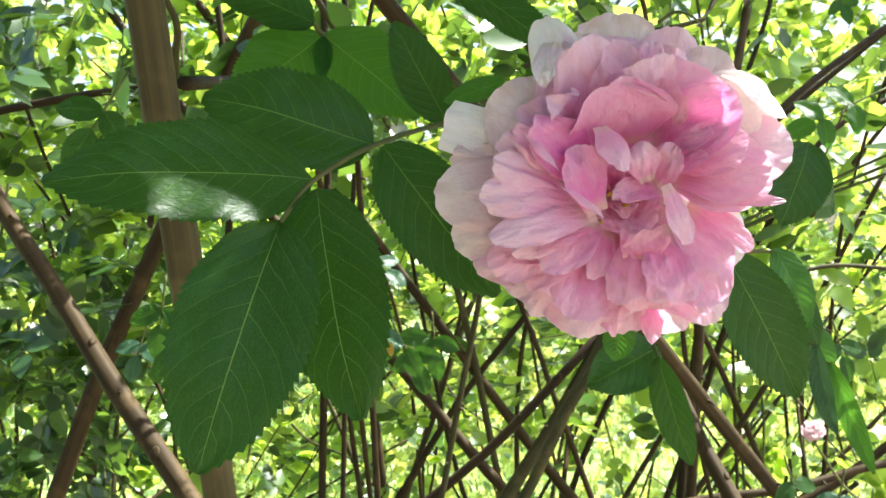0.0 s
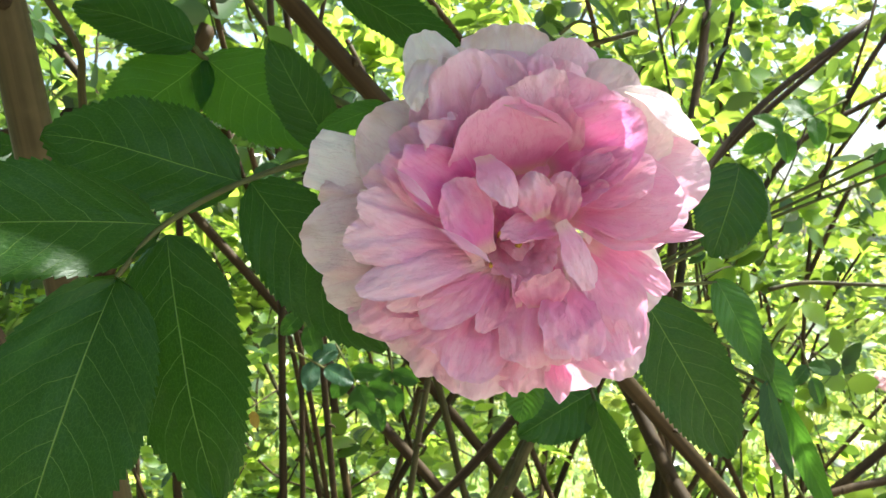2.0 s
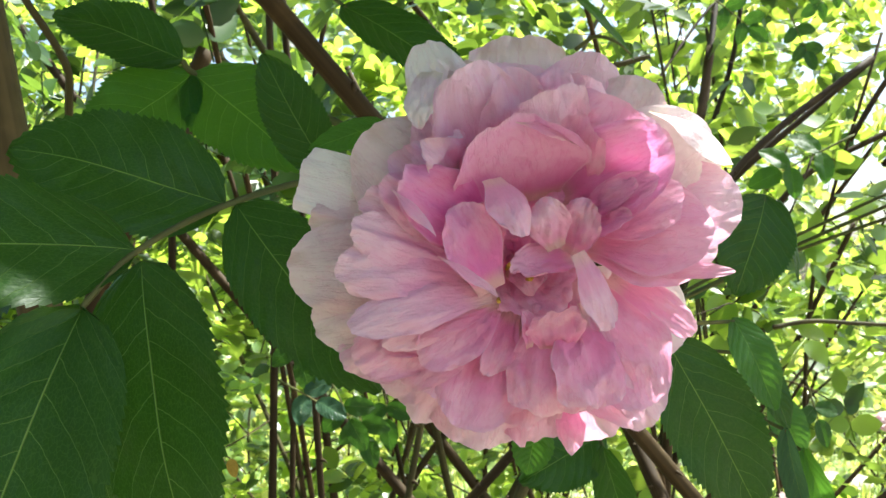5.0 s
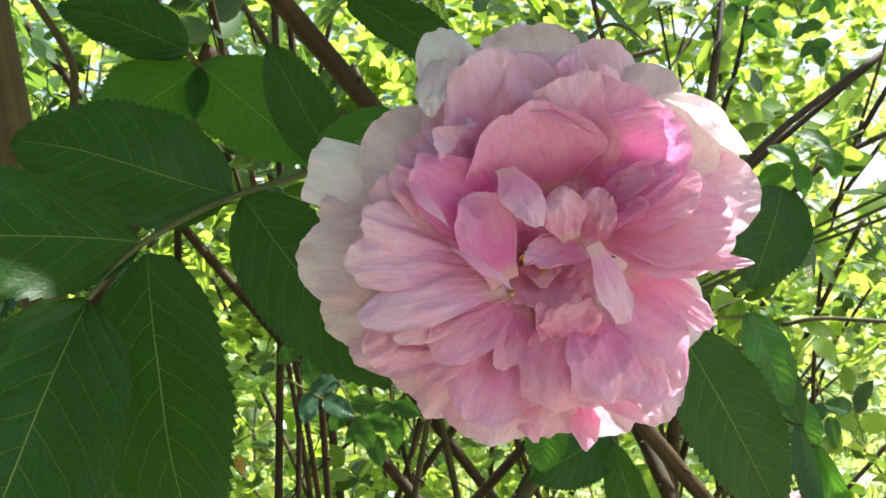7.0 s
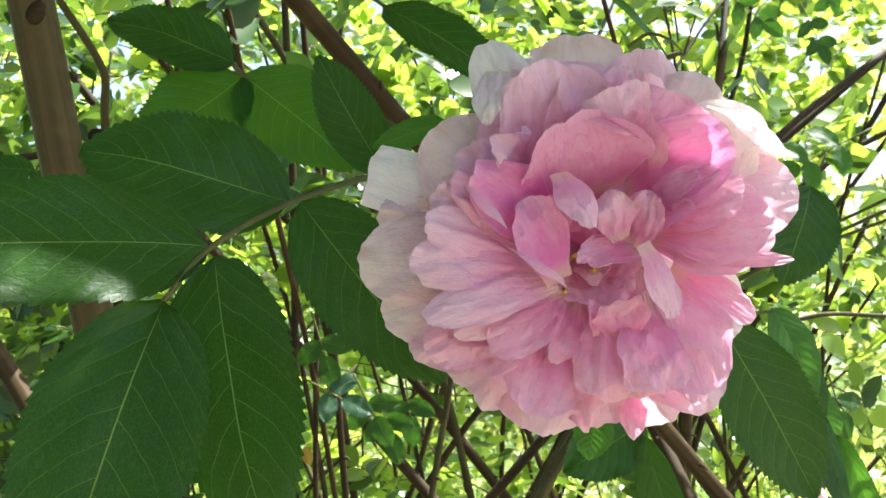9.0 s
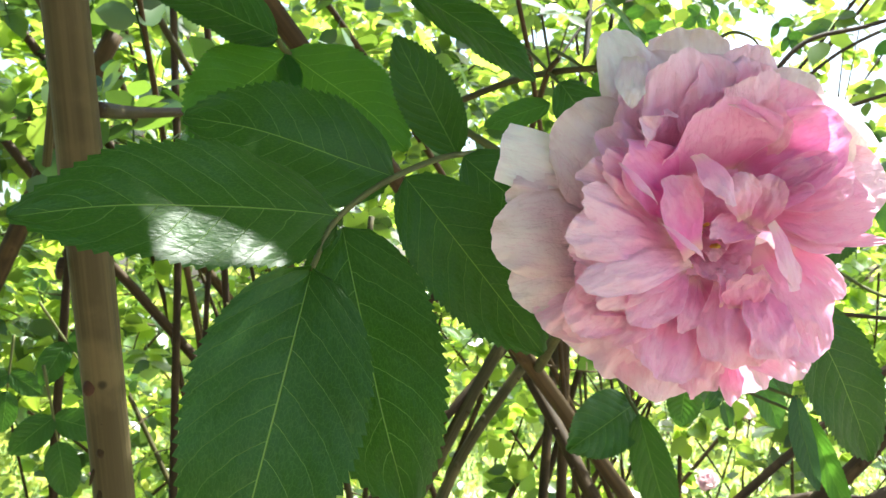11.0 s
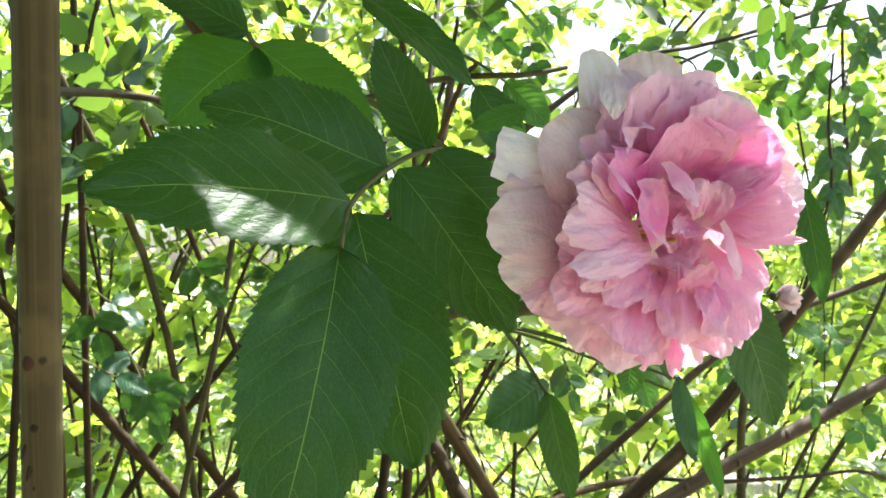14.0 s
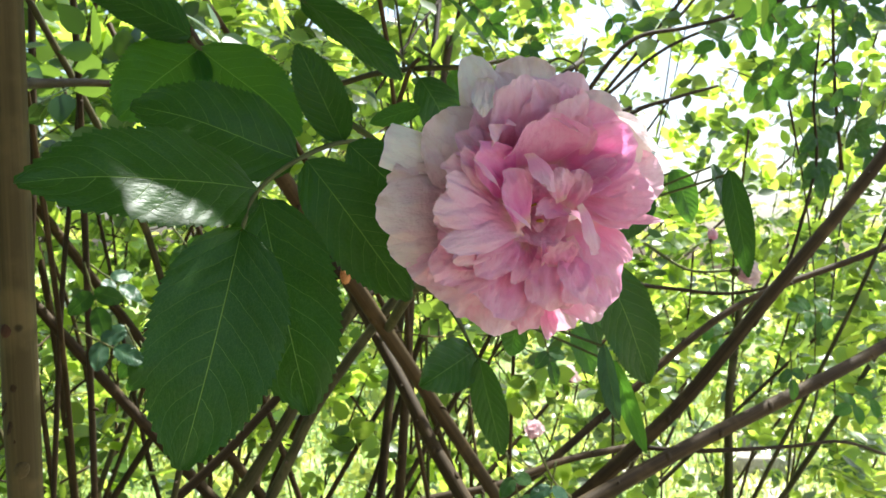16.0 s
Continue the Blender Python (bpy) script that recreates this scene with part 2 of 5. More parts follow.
def ground_material(name):
    m, t, out = nodes_of(name)
    tc = node(t, "TexCoord")
    big = node(t, "TexNoise", Vector=tc.outputs["Object"], Scale=0.9, Detail=6.0)
    fine = node(t, "TexNoise", Vector=tc.outputs["Object"], Scale=45.0, Detail=6.0)
    col = blend(t, ramp(t, fine.outputs[0], 0.3, 0.7), (0.12, 0.21, 0.04), (0.31, 0.41, 0.12))
    col = blend(t, ramp(t, big.outputs[0], 0.55, 0.7), col, (0.56, 0.50, 0.38))
    # near ground, unseen: soil brown chosen for its bounce light; lawn beyond it
    xyz = node(t, "SeparateXYZ", Vector=tc.outputs["Object"])
    far = ramp(t, calc(t, "ADD", xyz.outputs[1], big.outputs[0]), 2.0, 2.8)
    soil = blend(t, ramp(t, fine.outputs[0], 0.35, 0.65), (0.15, 0.135, 0.095), (0.28, 0.245, 0.17))
    col = blend(t, far, soil, col)
    b = node(t, "Bump", Height=fine.outputs[0], Strength=0.8, Distance=0.03)
    p = node(t, "BsdfPrincipled", Base_Color=col, Roughness=0.9, Normal=b.outputs[0])
    t.links.new(p.outputs[0], out.inputs[0])
    return m


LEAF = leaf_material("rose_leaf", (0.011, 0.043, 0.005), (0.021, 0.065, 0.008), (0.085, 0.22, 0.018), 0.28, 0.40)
# lit copy of rose_leaf: sunlight is put into its brighter blade and translucent colours
LEAF_SUNLIT = leaf_material("rose_leaf_sunlit", (0.018, 0.062, 0.013), (0.03, 0.085, 0.017), (0.15, 0.36, 0.03), 0.42)
# sky sheen is put into the greyer, bluer colour, besides the lower roughness
LEAF_SHEEN = leaf_material("rose_leaf_glossy", (0.03, 0.075, 0.045), (0.045, 0.10, 0.06), (0.10, 0.22, 0.06), 0.2, 0.24)
PALE = petal_material("petal_pale", (0.83, 0.70, 0.71), (0.79, 0.50, 0.59), (0.84, 0.63, 0.67), 0.36, 0.5)
# cream of the pale petals; on the right ones its white paints the sun patch
CREAM_LIT = petal_material("petal_cream_and_sunlit", (0.92, 0.85, 0.83), (0.88, 0.68, 0.72), (0.90, 0.78, 0.78), 0.34)
PINK = petal_material("petal_pink", (0.86, 0.44, 0.65), (0.79, 0.21, 0.50), (0.85, 0.33, 0.64), 0.36)
LIGHT = petal_material("petal_light_pink", (0.90, 0.55, 0.685), (0.84, 0.29, 0.52), (0.89, 0.41, 0.625), 0.38)
BLUSH = petal_material("petal_blush", (0.91, 0.65, 0.76), (0.86, 0.40, 0.60), (0.90, 0.52, 0.70), 0.38)
DEEP = petal_material("petal_deep_pink", (0.84, 0.37, 0.60), (0.77, 0.16, 0.45), (0.84, 0.27, 0.60), 0.36)
BARK = bark_material("bark_tan", (0.056, 0.043, 0.018), (0.092, 0.070, 0.031), 0.9)
CANE = bark_material("bark_brown", (0.026, 0.0155, 0.005), (0.066, 0.041, 0.015), 0.4)
CANE_DARK = bark_material("bark_dark", (0.018, 0.011, 0.004), (0.048, 0.030, 0.011), 0.3)
CANE_GREEN = bark_material("bark_green", (0.034, 0.031, 0.010), (0.080, 0.068, 0.026), 0.3)
STALK = bark_material("leaf_stalk", (0.075, 0.095, 0.028), (0.15, 0.14, 0.05), 0.4)
WOUND = bark_material("torn_wood", (0.45, 0.16, 0.05), (0.62, 0.30, 0.10), 0.2)
SCAR = bark_material("bark_scar", (0.030, 0.012, 0.007), (0.055, 0.026, 0.014), 0.9)
STAMEN = bark_material("stamen_yellow", (0.42, 0.24, 0.04), (0.62, 0.42, 0.08), 0.1)
FOLIAGE = foliage_material("thicket_leaves", (0.010, 0.042, 0.008), (0.058, 0.125, 0.02), (0.45, 0.77, 0.08), 0.47)
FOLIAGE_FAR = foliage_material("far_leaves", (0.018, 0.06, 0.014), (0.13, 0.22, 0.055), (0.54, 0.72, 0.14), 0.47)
# shaded copy of thicket_leaves with dimmer translucency; also serves the unseen leaves overhead
FOLIAGE_SHADE = foliage_material("canopy_leaves", (0.02, 0.06, 0.014), (0.05, 0.11, 0.025), (0.14, 0.30, 0.03), 0.35)

# ---------------------------------------------------------------- ground
def build_ground():
    xs = np.r_[-300, -80, np.linspace(-12, 14, 66), 80, 300]
    ys = np.r_[-120, -20, np.linspace(-4, 22, 66), 80, 400]
    rows = [[(x, y, 0.05 * noise.noise((x * 0.5, y * 0.5, 0)) + 0.02 * noise.noise((x * 2.5, y * 2.5, 3))) for x in xs] for y in ys]
    ground = part("ground", grid_mesh("ground", rows), ground_material("grass_ground"))
    tagged(ground, "sunlit rough lawn with bare sandy patches under the bushes", "ground", kind="structure")


build_ground()

# ---------------------------------------------------------------- the rose
def petal(parent, base, tip, width, bulge, cup, curl, material, ruffle=1.0, side=(0, -1, 0), blunt=0.66, wide=0.34, square=0.1):
    """One petal from its foot to its tip. bulge: how far its middle swells towards the side it shows; cup: how far the edges
    rise (plus) or fall back (minus), as a share of the width; curl: how far the rim rolls back (minus) or in, in metres.
    The upper part is a rounded lobe, so the rim runs on without corners."""
    b, e = Vector(base), Vector(tip)
    blunt, wide = .55 * blunt + .10, max(.03, .6 * wide + .15)
    n0 = Vector(side)
    axis = (e - b).normalized()
    n0 = (n0 - axis * n0.dot(axis)).normalized()
    c = (b + e) / 2 + n0 * bulge
    long = (e - b).length
    seed = noise.noise((b.x * 900 + e.x * 1300, e.y * 900, e.z * 1300)) * 50 + e.x * 999 + e.z * 313
    skew = 0.10 * noise.noise((seed, 1.5, 8.5))
    twist = 0.30 * ruffle * noise.noise((seed, 4.5, 2.5))
    notch = 0.10 * max(0.0, noise.noise((seed, 9.5, 6.5)))
    cleft = math.pi / 2 + 0.9 * noise.noise((seed, 2.5, 5.5))
    square += 0.12 * noise.noise((seed, 7.5, 1.5))
    unit = min(width, .013)
    rows, uvs = [], []
    for i in range(31):
        v0 = i / 30
        y = max(0.0, (v0 - blunt) / (1 - blunt))
        row, uvr = [], []
        for j in range(25):
            s = j / 12 - 1
            # the lobe: square grid drawn round
            sx = s * (1 - (1 - square) * (1 - math.sqrt(1 - y * y / 2)))
            sy = y * (1 - (1 - square) * (1 - math.sqrt(1 - s * s / 2)))
            rim = max(0.0, (max(abs(s) * (0.55 + 0.45 * v0), y) - 0.6) / 0.4)
            v = v0 if y == 0 else blunt + sy * (1 - blunt)
            angle = math.atan2(sy + 0.05, sx)
            ca, sa = math.cos(angle), math.sin(angle)
            grow = min(1, v / (blunt + .25 * (1 - blunt)))
            w = wide + (1 - wide) * (grow * grow * (3 - 2 * grow))
            uneven = (0.11 * noise.noise((ca * 1.3 + seed, sa * 1.3, 2)) + 0.05 * noise.noise((ca * 3.2 + seed, sa * 3.2, 6))
                      + 0.025 * noise.noise((ca * 8 + seed, sa * 8, 4)) + 0.030 * noise.noise((ca * 19 + seed, sa * 19, 4))
                      - notch * math.exp(-14 * (angle - cleft) ** 2)) * (0.4 + 0.6 * ruffle) * rim * rim
            sx += uneven * ca
            shift = uneven * sa * unit
            p = (1 - v) ** 2 * b + 2 * v * (1 - v) * c + v * v * e
            t = (2 * (1 - v) * (c - b) + 2 * v * (e - c)).normalized()
            n = (n0 - t * n0.dot(t)).normalized()
            x = t.cross(n)
            a = twist * v
            x, n = x * math.cos(a) + n * math.sin(a), n * math.cos(a) - x * math.sin(a)
            f = sx * w
            q = p + x * ((f + skew * v * v) * width / 2) + t * shift
            edge = max(abs(s) ** 3 * v, y**3)
            fold = abs(noise.noise((f * 1.9 + seed, v * 0.7, 3))) - 0.22 + 0.35 * abs(noise.noise((f * 3.4 + seed, v * 1.6, 9))) + 0.10 * abs(noise.noise((f * 8 + seed, v * 3.6, 9)))
            crumple = 0.5 - abs(noise.noise((f * 1.7 + v * 1.1 + seed, v * 2.6 - f * 0.6, 31))) * 1.6 - abs(noise.noise((f * 3.8 - v * 1.6 + seed, v * 4.6 + f, 37))) * 0.9
            wave = ruffle * unit * (
                0.10 * fold * (0.2 + v * 1.0)
                + 0.10 * crumple * (0.3 + v)
                + 0.16 * noise.noise((f * 1.5 + seed, v * 2.2, 1)) * (0.3 + v) + 0.05 * noise.noise((f * 4 + seed, v * 6, 1))
                + 0.06 * edge * math.sin(angle * 2.3 + seed * 3)
                + 0.10 * edge * noise.noise((f * 3.0 + seed, v * 3, 5))
                + 0.05 * edge * noise.noise((f * 7 + seed, v * 6, 5))
                + 0.24 * rim**3 * noise.noise((ca * 1.6 + seed * 1.7, sa * 1.6, 13))
                + 0.12 * rim**3 * noise.noise((ca * 4.6 + seed * 1.7, sa * 4.6, 17))
            )
            q = q + n * (cup * width * f * f * (0.35 + 0.65 * v) + wave + curl * max(0.0, (v - 0.6) / 0.4) ** 2)
            # the rim rolls over, here towards the eye and there away
            strip = 0.34 * unit
            roll = (0.25 + 0.75 * ruffle) * 2.6 * noise.noise((ca * 0.9 + seed * 2.3, sa * 0.9, 21)) / strip
            if abs(roll) > 1e-3:
                arc = rim * strip
                q = q + n * ((1 - math.cos(roll * arc)) / roll) + (x * ca + t * sa) * (math.sin(roll * arc) / roll - arc)
            row.append(q)
            uvr.append((j / 24, v0))
        rows.append(row)
        uvs.append(uvr)
    return part("petal", grid_mesh("petal", rows, uvs), material, parent)


def leaflet(parent, base, tip, width, up, fold=0.18, arch=0.06, material=None, name="leaflet", teeth=27, ripple=1.0, label=""):
    """One toothed rose leaflet. up: where its upper face looks; fold: rise of both halves from the midrib; arch: bow of its length."""
    b, e = Vector(base), Vector(tip)
    long = (e - b).length
    axis = (e - b) / long
    n0 = Vector(up)
    n0 = (n0 - axis * n0.dot(axis)).normalized()
    seed = b.x * 731 + e.z * 913 + e.x * 517
    x = axis.cross(n0)
    rows, uvs = [], []
    n = teeth * 2
    for i in range(n + 1):
        v = i / n
        tooth = i % 2
        w = max(0.012, math.sin(math.pi * min(1, v**0.84)) ** 0.58 * (1 - 0.35 * max(0, (v - .8) / .2) ** 2) if v < 1 else 0.0)
        row, uvr = [], []
        for j in range(13):
            s = j / 6 - 1
            rim = abs(s) ** 8
            ww = w * (1 + rim * (0.035 if tooth else -0.03))
            vv = v + rim * (0.012 if tooth else -0.004)
            q = b + axis * (vv * long) + x * (s * ww * width / 2)
            bow = arch * long * (4 * vv * (1 - vv)) - 0.12 * arch * long * vv
            lift = fold * width * 0.5 * abs(s) * w * (1 - 0.25 * abs(s))
            quilt = 0.004 * width * math.sin((vv * 9 - abs(s) * 2) * 2 * math.pi) * abs(s) * (1 - abs(s)) * 3
            wave = ripple * width * (0.06 * noise.noise((s * 1.1 + seed, vv * 2.2, 4)) + 0.02 * abs(s) ** 2 * math.sin(vv * 21 + seed))
            row.append(q + n0 * (bow + lift + quilt + wave))
            uvr.append((j / 12, v))
        rows.append(row)
        uvs.append(uvr)
    ob = part(name, grid_mesh(name, rows, uvs), material or LEAF, parent, label)
    return ob


def stalk(parent, points, r0, r1, name="stalk", material=None, label=""):
    return part(name, tube(name, points, r0, r1, 7, 5, 0.1, points[0][0] * 77), material or STALK, parent, label)


def build_rose():
    rose = tagged(new("rose"), "full-blown pale pink double rose with crowded ruffled petals", "rose")
    rose.location = (0, 0, 0)
    # guard petals, turned back, pale
    petal(rose, (0.0413, 0.2680, 1.3193), (0.0113, 0.2545, 1.3287), 0.0132, 0.008, -0.06, -0.001, CREAM_LIT, 0.3, square=0.8)
    petal(rose, (0.0413, 0.2680, 1.3148), (0.0125, 0.2550, 1.3202), 0.0155, 0.01, -0.06, -0.001, PALE, 0.9)
    petal(rose, (0.0413, 0.2680, 1.3115), (0.0090, 0.2535, 1.3106), 0.0199, 0.011, -0.08, -0.002, PALE, 0.5, square=0.2)
    petal(rose, (0.0413, 0.2680, 1.3071), (0.0132, 0.2550, 1.3004), 0.0186, 0.011, -0.08, -0.002, PALE, 0.5)
    petal(rose, (0.0424, 0.2680, 1.3049), (0.0196, 0.2550, 1.2935), 0.0186, 0.01, -0.08, -0.002, BLUSH, 0.8)
    petal(rose, (0.0435, 0.2680, 1.3181), (0.0229, 0.2500, 1.3354), 0.0241, 0.01, -0.1, -0.001, PALE, 0.5)
    petal(rose, (0.0437, 0.2620, 1.3329), (0.0337, 0.2525, 1.3534), 0.0134, 0.006, -0.05, -0.002, CREAM_LIT, 0.6, (-0.2, -1, 0.1), wide=0.5)
    petal(rose, (0.0467, 0.2660, 1.3257), (0.0427, 0.2530, 1.3504), 0.0194, 0.008, -0.08, -0.001, PALE, 0.7)
    petal(rose, (0.0524, 0.2680, 1.3259), (0.0523, 0.2560, 1.3556), 0.0223, 0.009, -0.08, -0.002, PALE, 0.8, square=0.4)
    petal(rose, (0.0599, 0.2660, 1.3246), (0.0667, 0.2515, 1.3508), 0.0238, 0.009, -0.08, -0.002, BLUSH, 0.7)
    petal(rose, (0.0643, 0.2660, 1.3247), (0.0763, 0.2490, 1.3453), 0.0209, 0.009, -0.08, -0.003, PALE, 0.6)
    petal(rose, (0.0658, 0.2620, 1.3221), (0.0861, 0.2440, 1.3359), 0.0242, 0.008, -0.08, -0.005, CREAM_LIT, 0.2)
    petal(rose, (0.0669, 0.2620, 1.3189), (0.0912, 0.2450, 1.3242), 0.0195, 0.007, -0.06, -0.002, BLUSH, 0.35)
    petal(rose, (0.0658, 0.2620, 1.3157), (0.0875, 0.2470, 1.3155), 0.0168, 0.006, -0.06, -0.002, BLUSH, 0.35)
    petal(rose, (0.0628, 0.2640, 1.3092), (0.0844, 0.2585, 1.2981), 0.0200, 0.003, -0.05, 0, CREAM_LIT, 0.3)
    petal(rose, (0.0631, 0.2660, 1.3049), (0.0778, 0.2560, 1.2820), 0.0207, 0.007, -0.08, -0.001, BLUSH, 0.7)
    petal(rose, (0.0598, 0.2660, 1.3027), (0.0696, 0.2580, 1.2791), 0.0199, 0.007, -0.08, -0.001, BLUSH, 0.8)
    petal(rose, (0.0609, 0.2580, 1.2882), (0.0635, 0.2600, 1.2754), 0.0061, 0.001, 0.15, 0, LIGHT, 0.6, square=-0.25)
    petal(rose, (0.0554, 0.2660, 1.3005), (0.0557, 0.2580, 1.2776), 0.0157, 0.007, -0.06, -0.001, LIGHT, 1.0, square=0.5)
    petal(rose, (0.0489, 0.2660, 1.3027), (0.0438, 0.2560, 1.2770), 0.0249, 0.008, -0.08, -0.002, BLUSH, 0.8)
    petal(rose, (0.0467, 0.2660, 1.3049), (0.0340, 0.2560, 1.2828), 0.0197, 0.008, -0.08, -0.001, BLUSH, 0.8)
    petal(rose, (0.0445, 0.2660, 1.3049), (0.0263, 0.2550, 1.2876), 0.0196, 0.009, -0.08, -0.001, BLUSH, 0.8)
    # sun patch, whitened by the petal colour as well as lit
    petal(rose, (0.0770, 0.2500, 1.3407), (0.0898, 0.2465, 1.3294), 0.0143, 0.004, -0.18, 0, CREAM_LIT, 0.2, (0.45, -0.5, 0.75), wide=0.9, square=0.35)
    # rows that fill the dome
    petal(rose, (0.0485, 0.2620, 1.3157), (0.0276, 0.2440, 1.3235), 0.0174, 0.006, -0.05, -0.001, BLUSH, 0.7)
    petal(rose, (0.0475, 0.2620, 1.3114), (0.0228, 0.2450, 1.3090), 0.0166, 0.007, -0.05, -0.001, BLUSH, 0.7)
    petal(rose, (0.0475, 0.2620, 1.3081), (0.0246, 0.2470, 1.2982), 0.0168, 0.007, -0.05, -0.001, LIGHT, 0.7)
    petal(rose, (0.0485, 0.2620, 1.3049), (0.0355, 0.2500, 1.2881), 0.0181, 0.006, -0.05, -0.001, LIGHT, 0.7)
    petal(rose, (0.0528, 0.2620, 1.3049), (0.0508, 0.2530, 1.2827), 0.0194, 0.006, -0.05, -0.001, LIGHT, 0.7)
    petal(rose, (0.0593, 0.2620, 1.3049), (0.0655, 0.2500, 1.2850), 0.0191, 0.006, -0.05, -0.001, LIGHT, 0.7)
    petal(rose, (0.0614, 0.2620, 1.3081), (0.0728, 0.2530, 1.2968), 0.0173, 0.006, -0.05, -0.001, LIGHT, 0.7)
    petal(rose, (0.0630, 0.2580, 1.3176), (0.0815, 0.2420, 1.3215), 0.0172, 0.005, -0.02, -0.001, LIGHT, 0.4)
    petal(rose, (0.0609, 0.2580, 1.3218), (0.0762, 0.2430, 1.3372), 0.0193, 0.005, -0.05, -0.001, LIGHT, 0.7)
    petal(rose, (0.0569, 0.2600, 1.3241), (0.0628, 0.2440, 1.3452), 0.0203, 0.005, -0.05, -0.001, BLUSH, 0.7)
    petal(rose, (0.0516, 0.2600, 1.3251), (0.0505, 0.2440, 1.3476), 0.0213, 0.005, -0.05, -0.001, BLUSH, 0.7)
    petal(rose, (0.0463, 0.2600, 1.3241), (0.0354, 0.2440, 1.3421), 0.0174, 0.005, -0.05, -0.001, BLUSH, 0.7)
    petal(rose, (0.0441, 0.2600, 1.3198), (0.0291, 0.2440, 1.3313), 0.0145, 0.005, -0.05, -0.001, BLUSH, 0.7)
    petal(rose, (0.0498, 0.2640, 1.3168), (0.0460, 0.2490, 1.3271), 0.0150, 0.002, 0.05, 0, PINK, 0.6, wide=0.8)
    petal(rose, (0.0542, 0.2640, 1.3168), (0.0560, 0.2490, 1.3271), 0.0170, 0.002, 0.05, 0, PINK, 0.6, wide=0.8)
    petal(rose, (0.0511, 0.2660, 1.3125), (0.0405, 0.2500, 1.3171), 0.0150, 0.002, 0.05, 0, PINK, 0.6, wide=0.8)
    # broad petals above the heart
    petal(rose, (0.0465, 0.2560, 1.3258), (0.0414, 0.2370, 1.3456), 0.0181, 0.004, 0.06, -0.001, BLUSH, 0.6, (0.1, -1, -0.1))
    petal(rose, (0.0359, 0.2455, 1.3459), (0.0331, 0.2405, 1.3352), 0.0071, 0.002, -0.1, 0.0005, CREAM_LIT, 0.8, (-0.3, -1, 0.2), wide=0.8, square=-0.2)
    petal(rose, (0.0531, 0.2540, 1.3256), (0.0491, 0.2395, 1.3449), 0.0141, 0.003, 0.05, -0.001, BLUSH, 0.6)
    petal(rose, (0.0560, 0.2450, 1.3350), (0.0572, 0.2404, 1.3463), 0.0090, 0.002, -0.08, -0.001, BLUSH, 0.7)
    petal(rose, (0.0595, 0.2520, 1.3264), (0.0561, 0.2352, 1.3406), 0.0129, 0.003, -0.04, -0.001, BLUSH, 0.5, (0.1, -1, 0.1), square=0.7)
    petal(rose, (0.0603, 0.2540, 1.3246), (0.0687, 0.2375, 1.3396), 0.0233, 0.004, 0.05, -0.001, LIGHT, 0.6, (-0.1, -1, -0.1))
    petal(rose, (0.0590, 0.2520, 1.3239), (0.0761, 0.2360, 1.3320), 0.0175, 0.004, 0.1, -0.0015, PINK, 0.7, (-0.2, -1, -0.2))
    petal(rose, (0.0533, 0.2520, 1.3233), (0.0490, 0.2338, 1.3355), 0.0250, 0.002, 0.14, -0.0006, PINK, 0.5, (0, -1, -0.3), square=0.2, wide=0.6)
    petal(rose, (0.0497, 0.2338, 1.3350), (0.0613, 0.2382, 1.3317), 0.0037, 0.002, -0.1, -0.0004, BLUSH, 0.6, (0.2, -0.8, 0.7), wide=-0.1, square=-0.3, blunt=0.4)
    petal(rose, (0.0600, 0.2520, 1.3249), (0.0620, 0.2372, 1.3363), 0.0116, 0.002, 0.1, -0.0008, LIGHT, 0.6, (-0.2, -1, -0.1))
    # the side the sun reaches
    petal(rose, (0.0627, 0.2500, 1.3171), (0.0855, 0.2420, 1.3181), 0.0182, 0.005, 0.06, -0.001, LIGHT, 0.4, (0, -1, 0.2))
    petal(rose, (0.0637, 0.2500, 1.3151), (0.0825, 0.2445, 1.3105), 0.0117, 0.004, 0.02, -0.001, LIGHT, 0.4, (0, -1, 0.2))
    petal(rose, (0.0625, 0.2490, 1.3186), (0.0792, 0.2385, 1.3236), 0.0113, 0.004, 0.1, -0.001, LIGHT, 0.45, (-0.1, -1, 0))
    petal(rose, (0.0624, 0.2480, 1.3200), (0.0713, 0.2380, 1.3254), 0.0058, 0.002, 0.2, 0, PINK, 0.8, (-0.2, -1, 0.3))
    petal(rose, (0.0628, 0.2480, 1.3170), (0.0703, 0.2390, 1.3195), 0.0056, 0.002, 0.2, 0, PINK, 0.8, (-0.1, -1, 0.4))
    petal(rose, (0.0680, 0.2465, 1.3108), (0.0891, 0.2448, 1.3102), 0.0035, 0.002, 0.1, 0.0014, LIGHT, 0.5, (0, -1, 0.2), wide=1.3)
    petal(rose, (0.0683, 0.2480, 1.3100), (0.0843, 0.2512, 1.2992), 0.0067, 0.003, 0.05, 0, LIGHT, 0.5, (0, -1, 0.1), wide=0.9)
    petal(rose, (0.0629, 0.2480, 1.3195), (0.0739, 0.2372, 1.3265), 0.0070, 0.002, 0.18, -0.0004, PINK, 0.6, (-0.25, -1, 0.1))
    # the shaded side
    petal(rose, (0.0394, 0.2480, 1.3277), (0.0358, 0.2370, 1.3326), 0.0116, 0.002, 0.05, -0.001, BLUSH, 0.6, (0.1, -1, 0.1))
    petal(rose, (0.0435, 0.2500, 1.3141), (0.0235, 0.2400, 1.3231), 0.0118, 0.004, 0.0, -0.001, BLUSH, 0.8, (0.1, -1, 0.2))
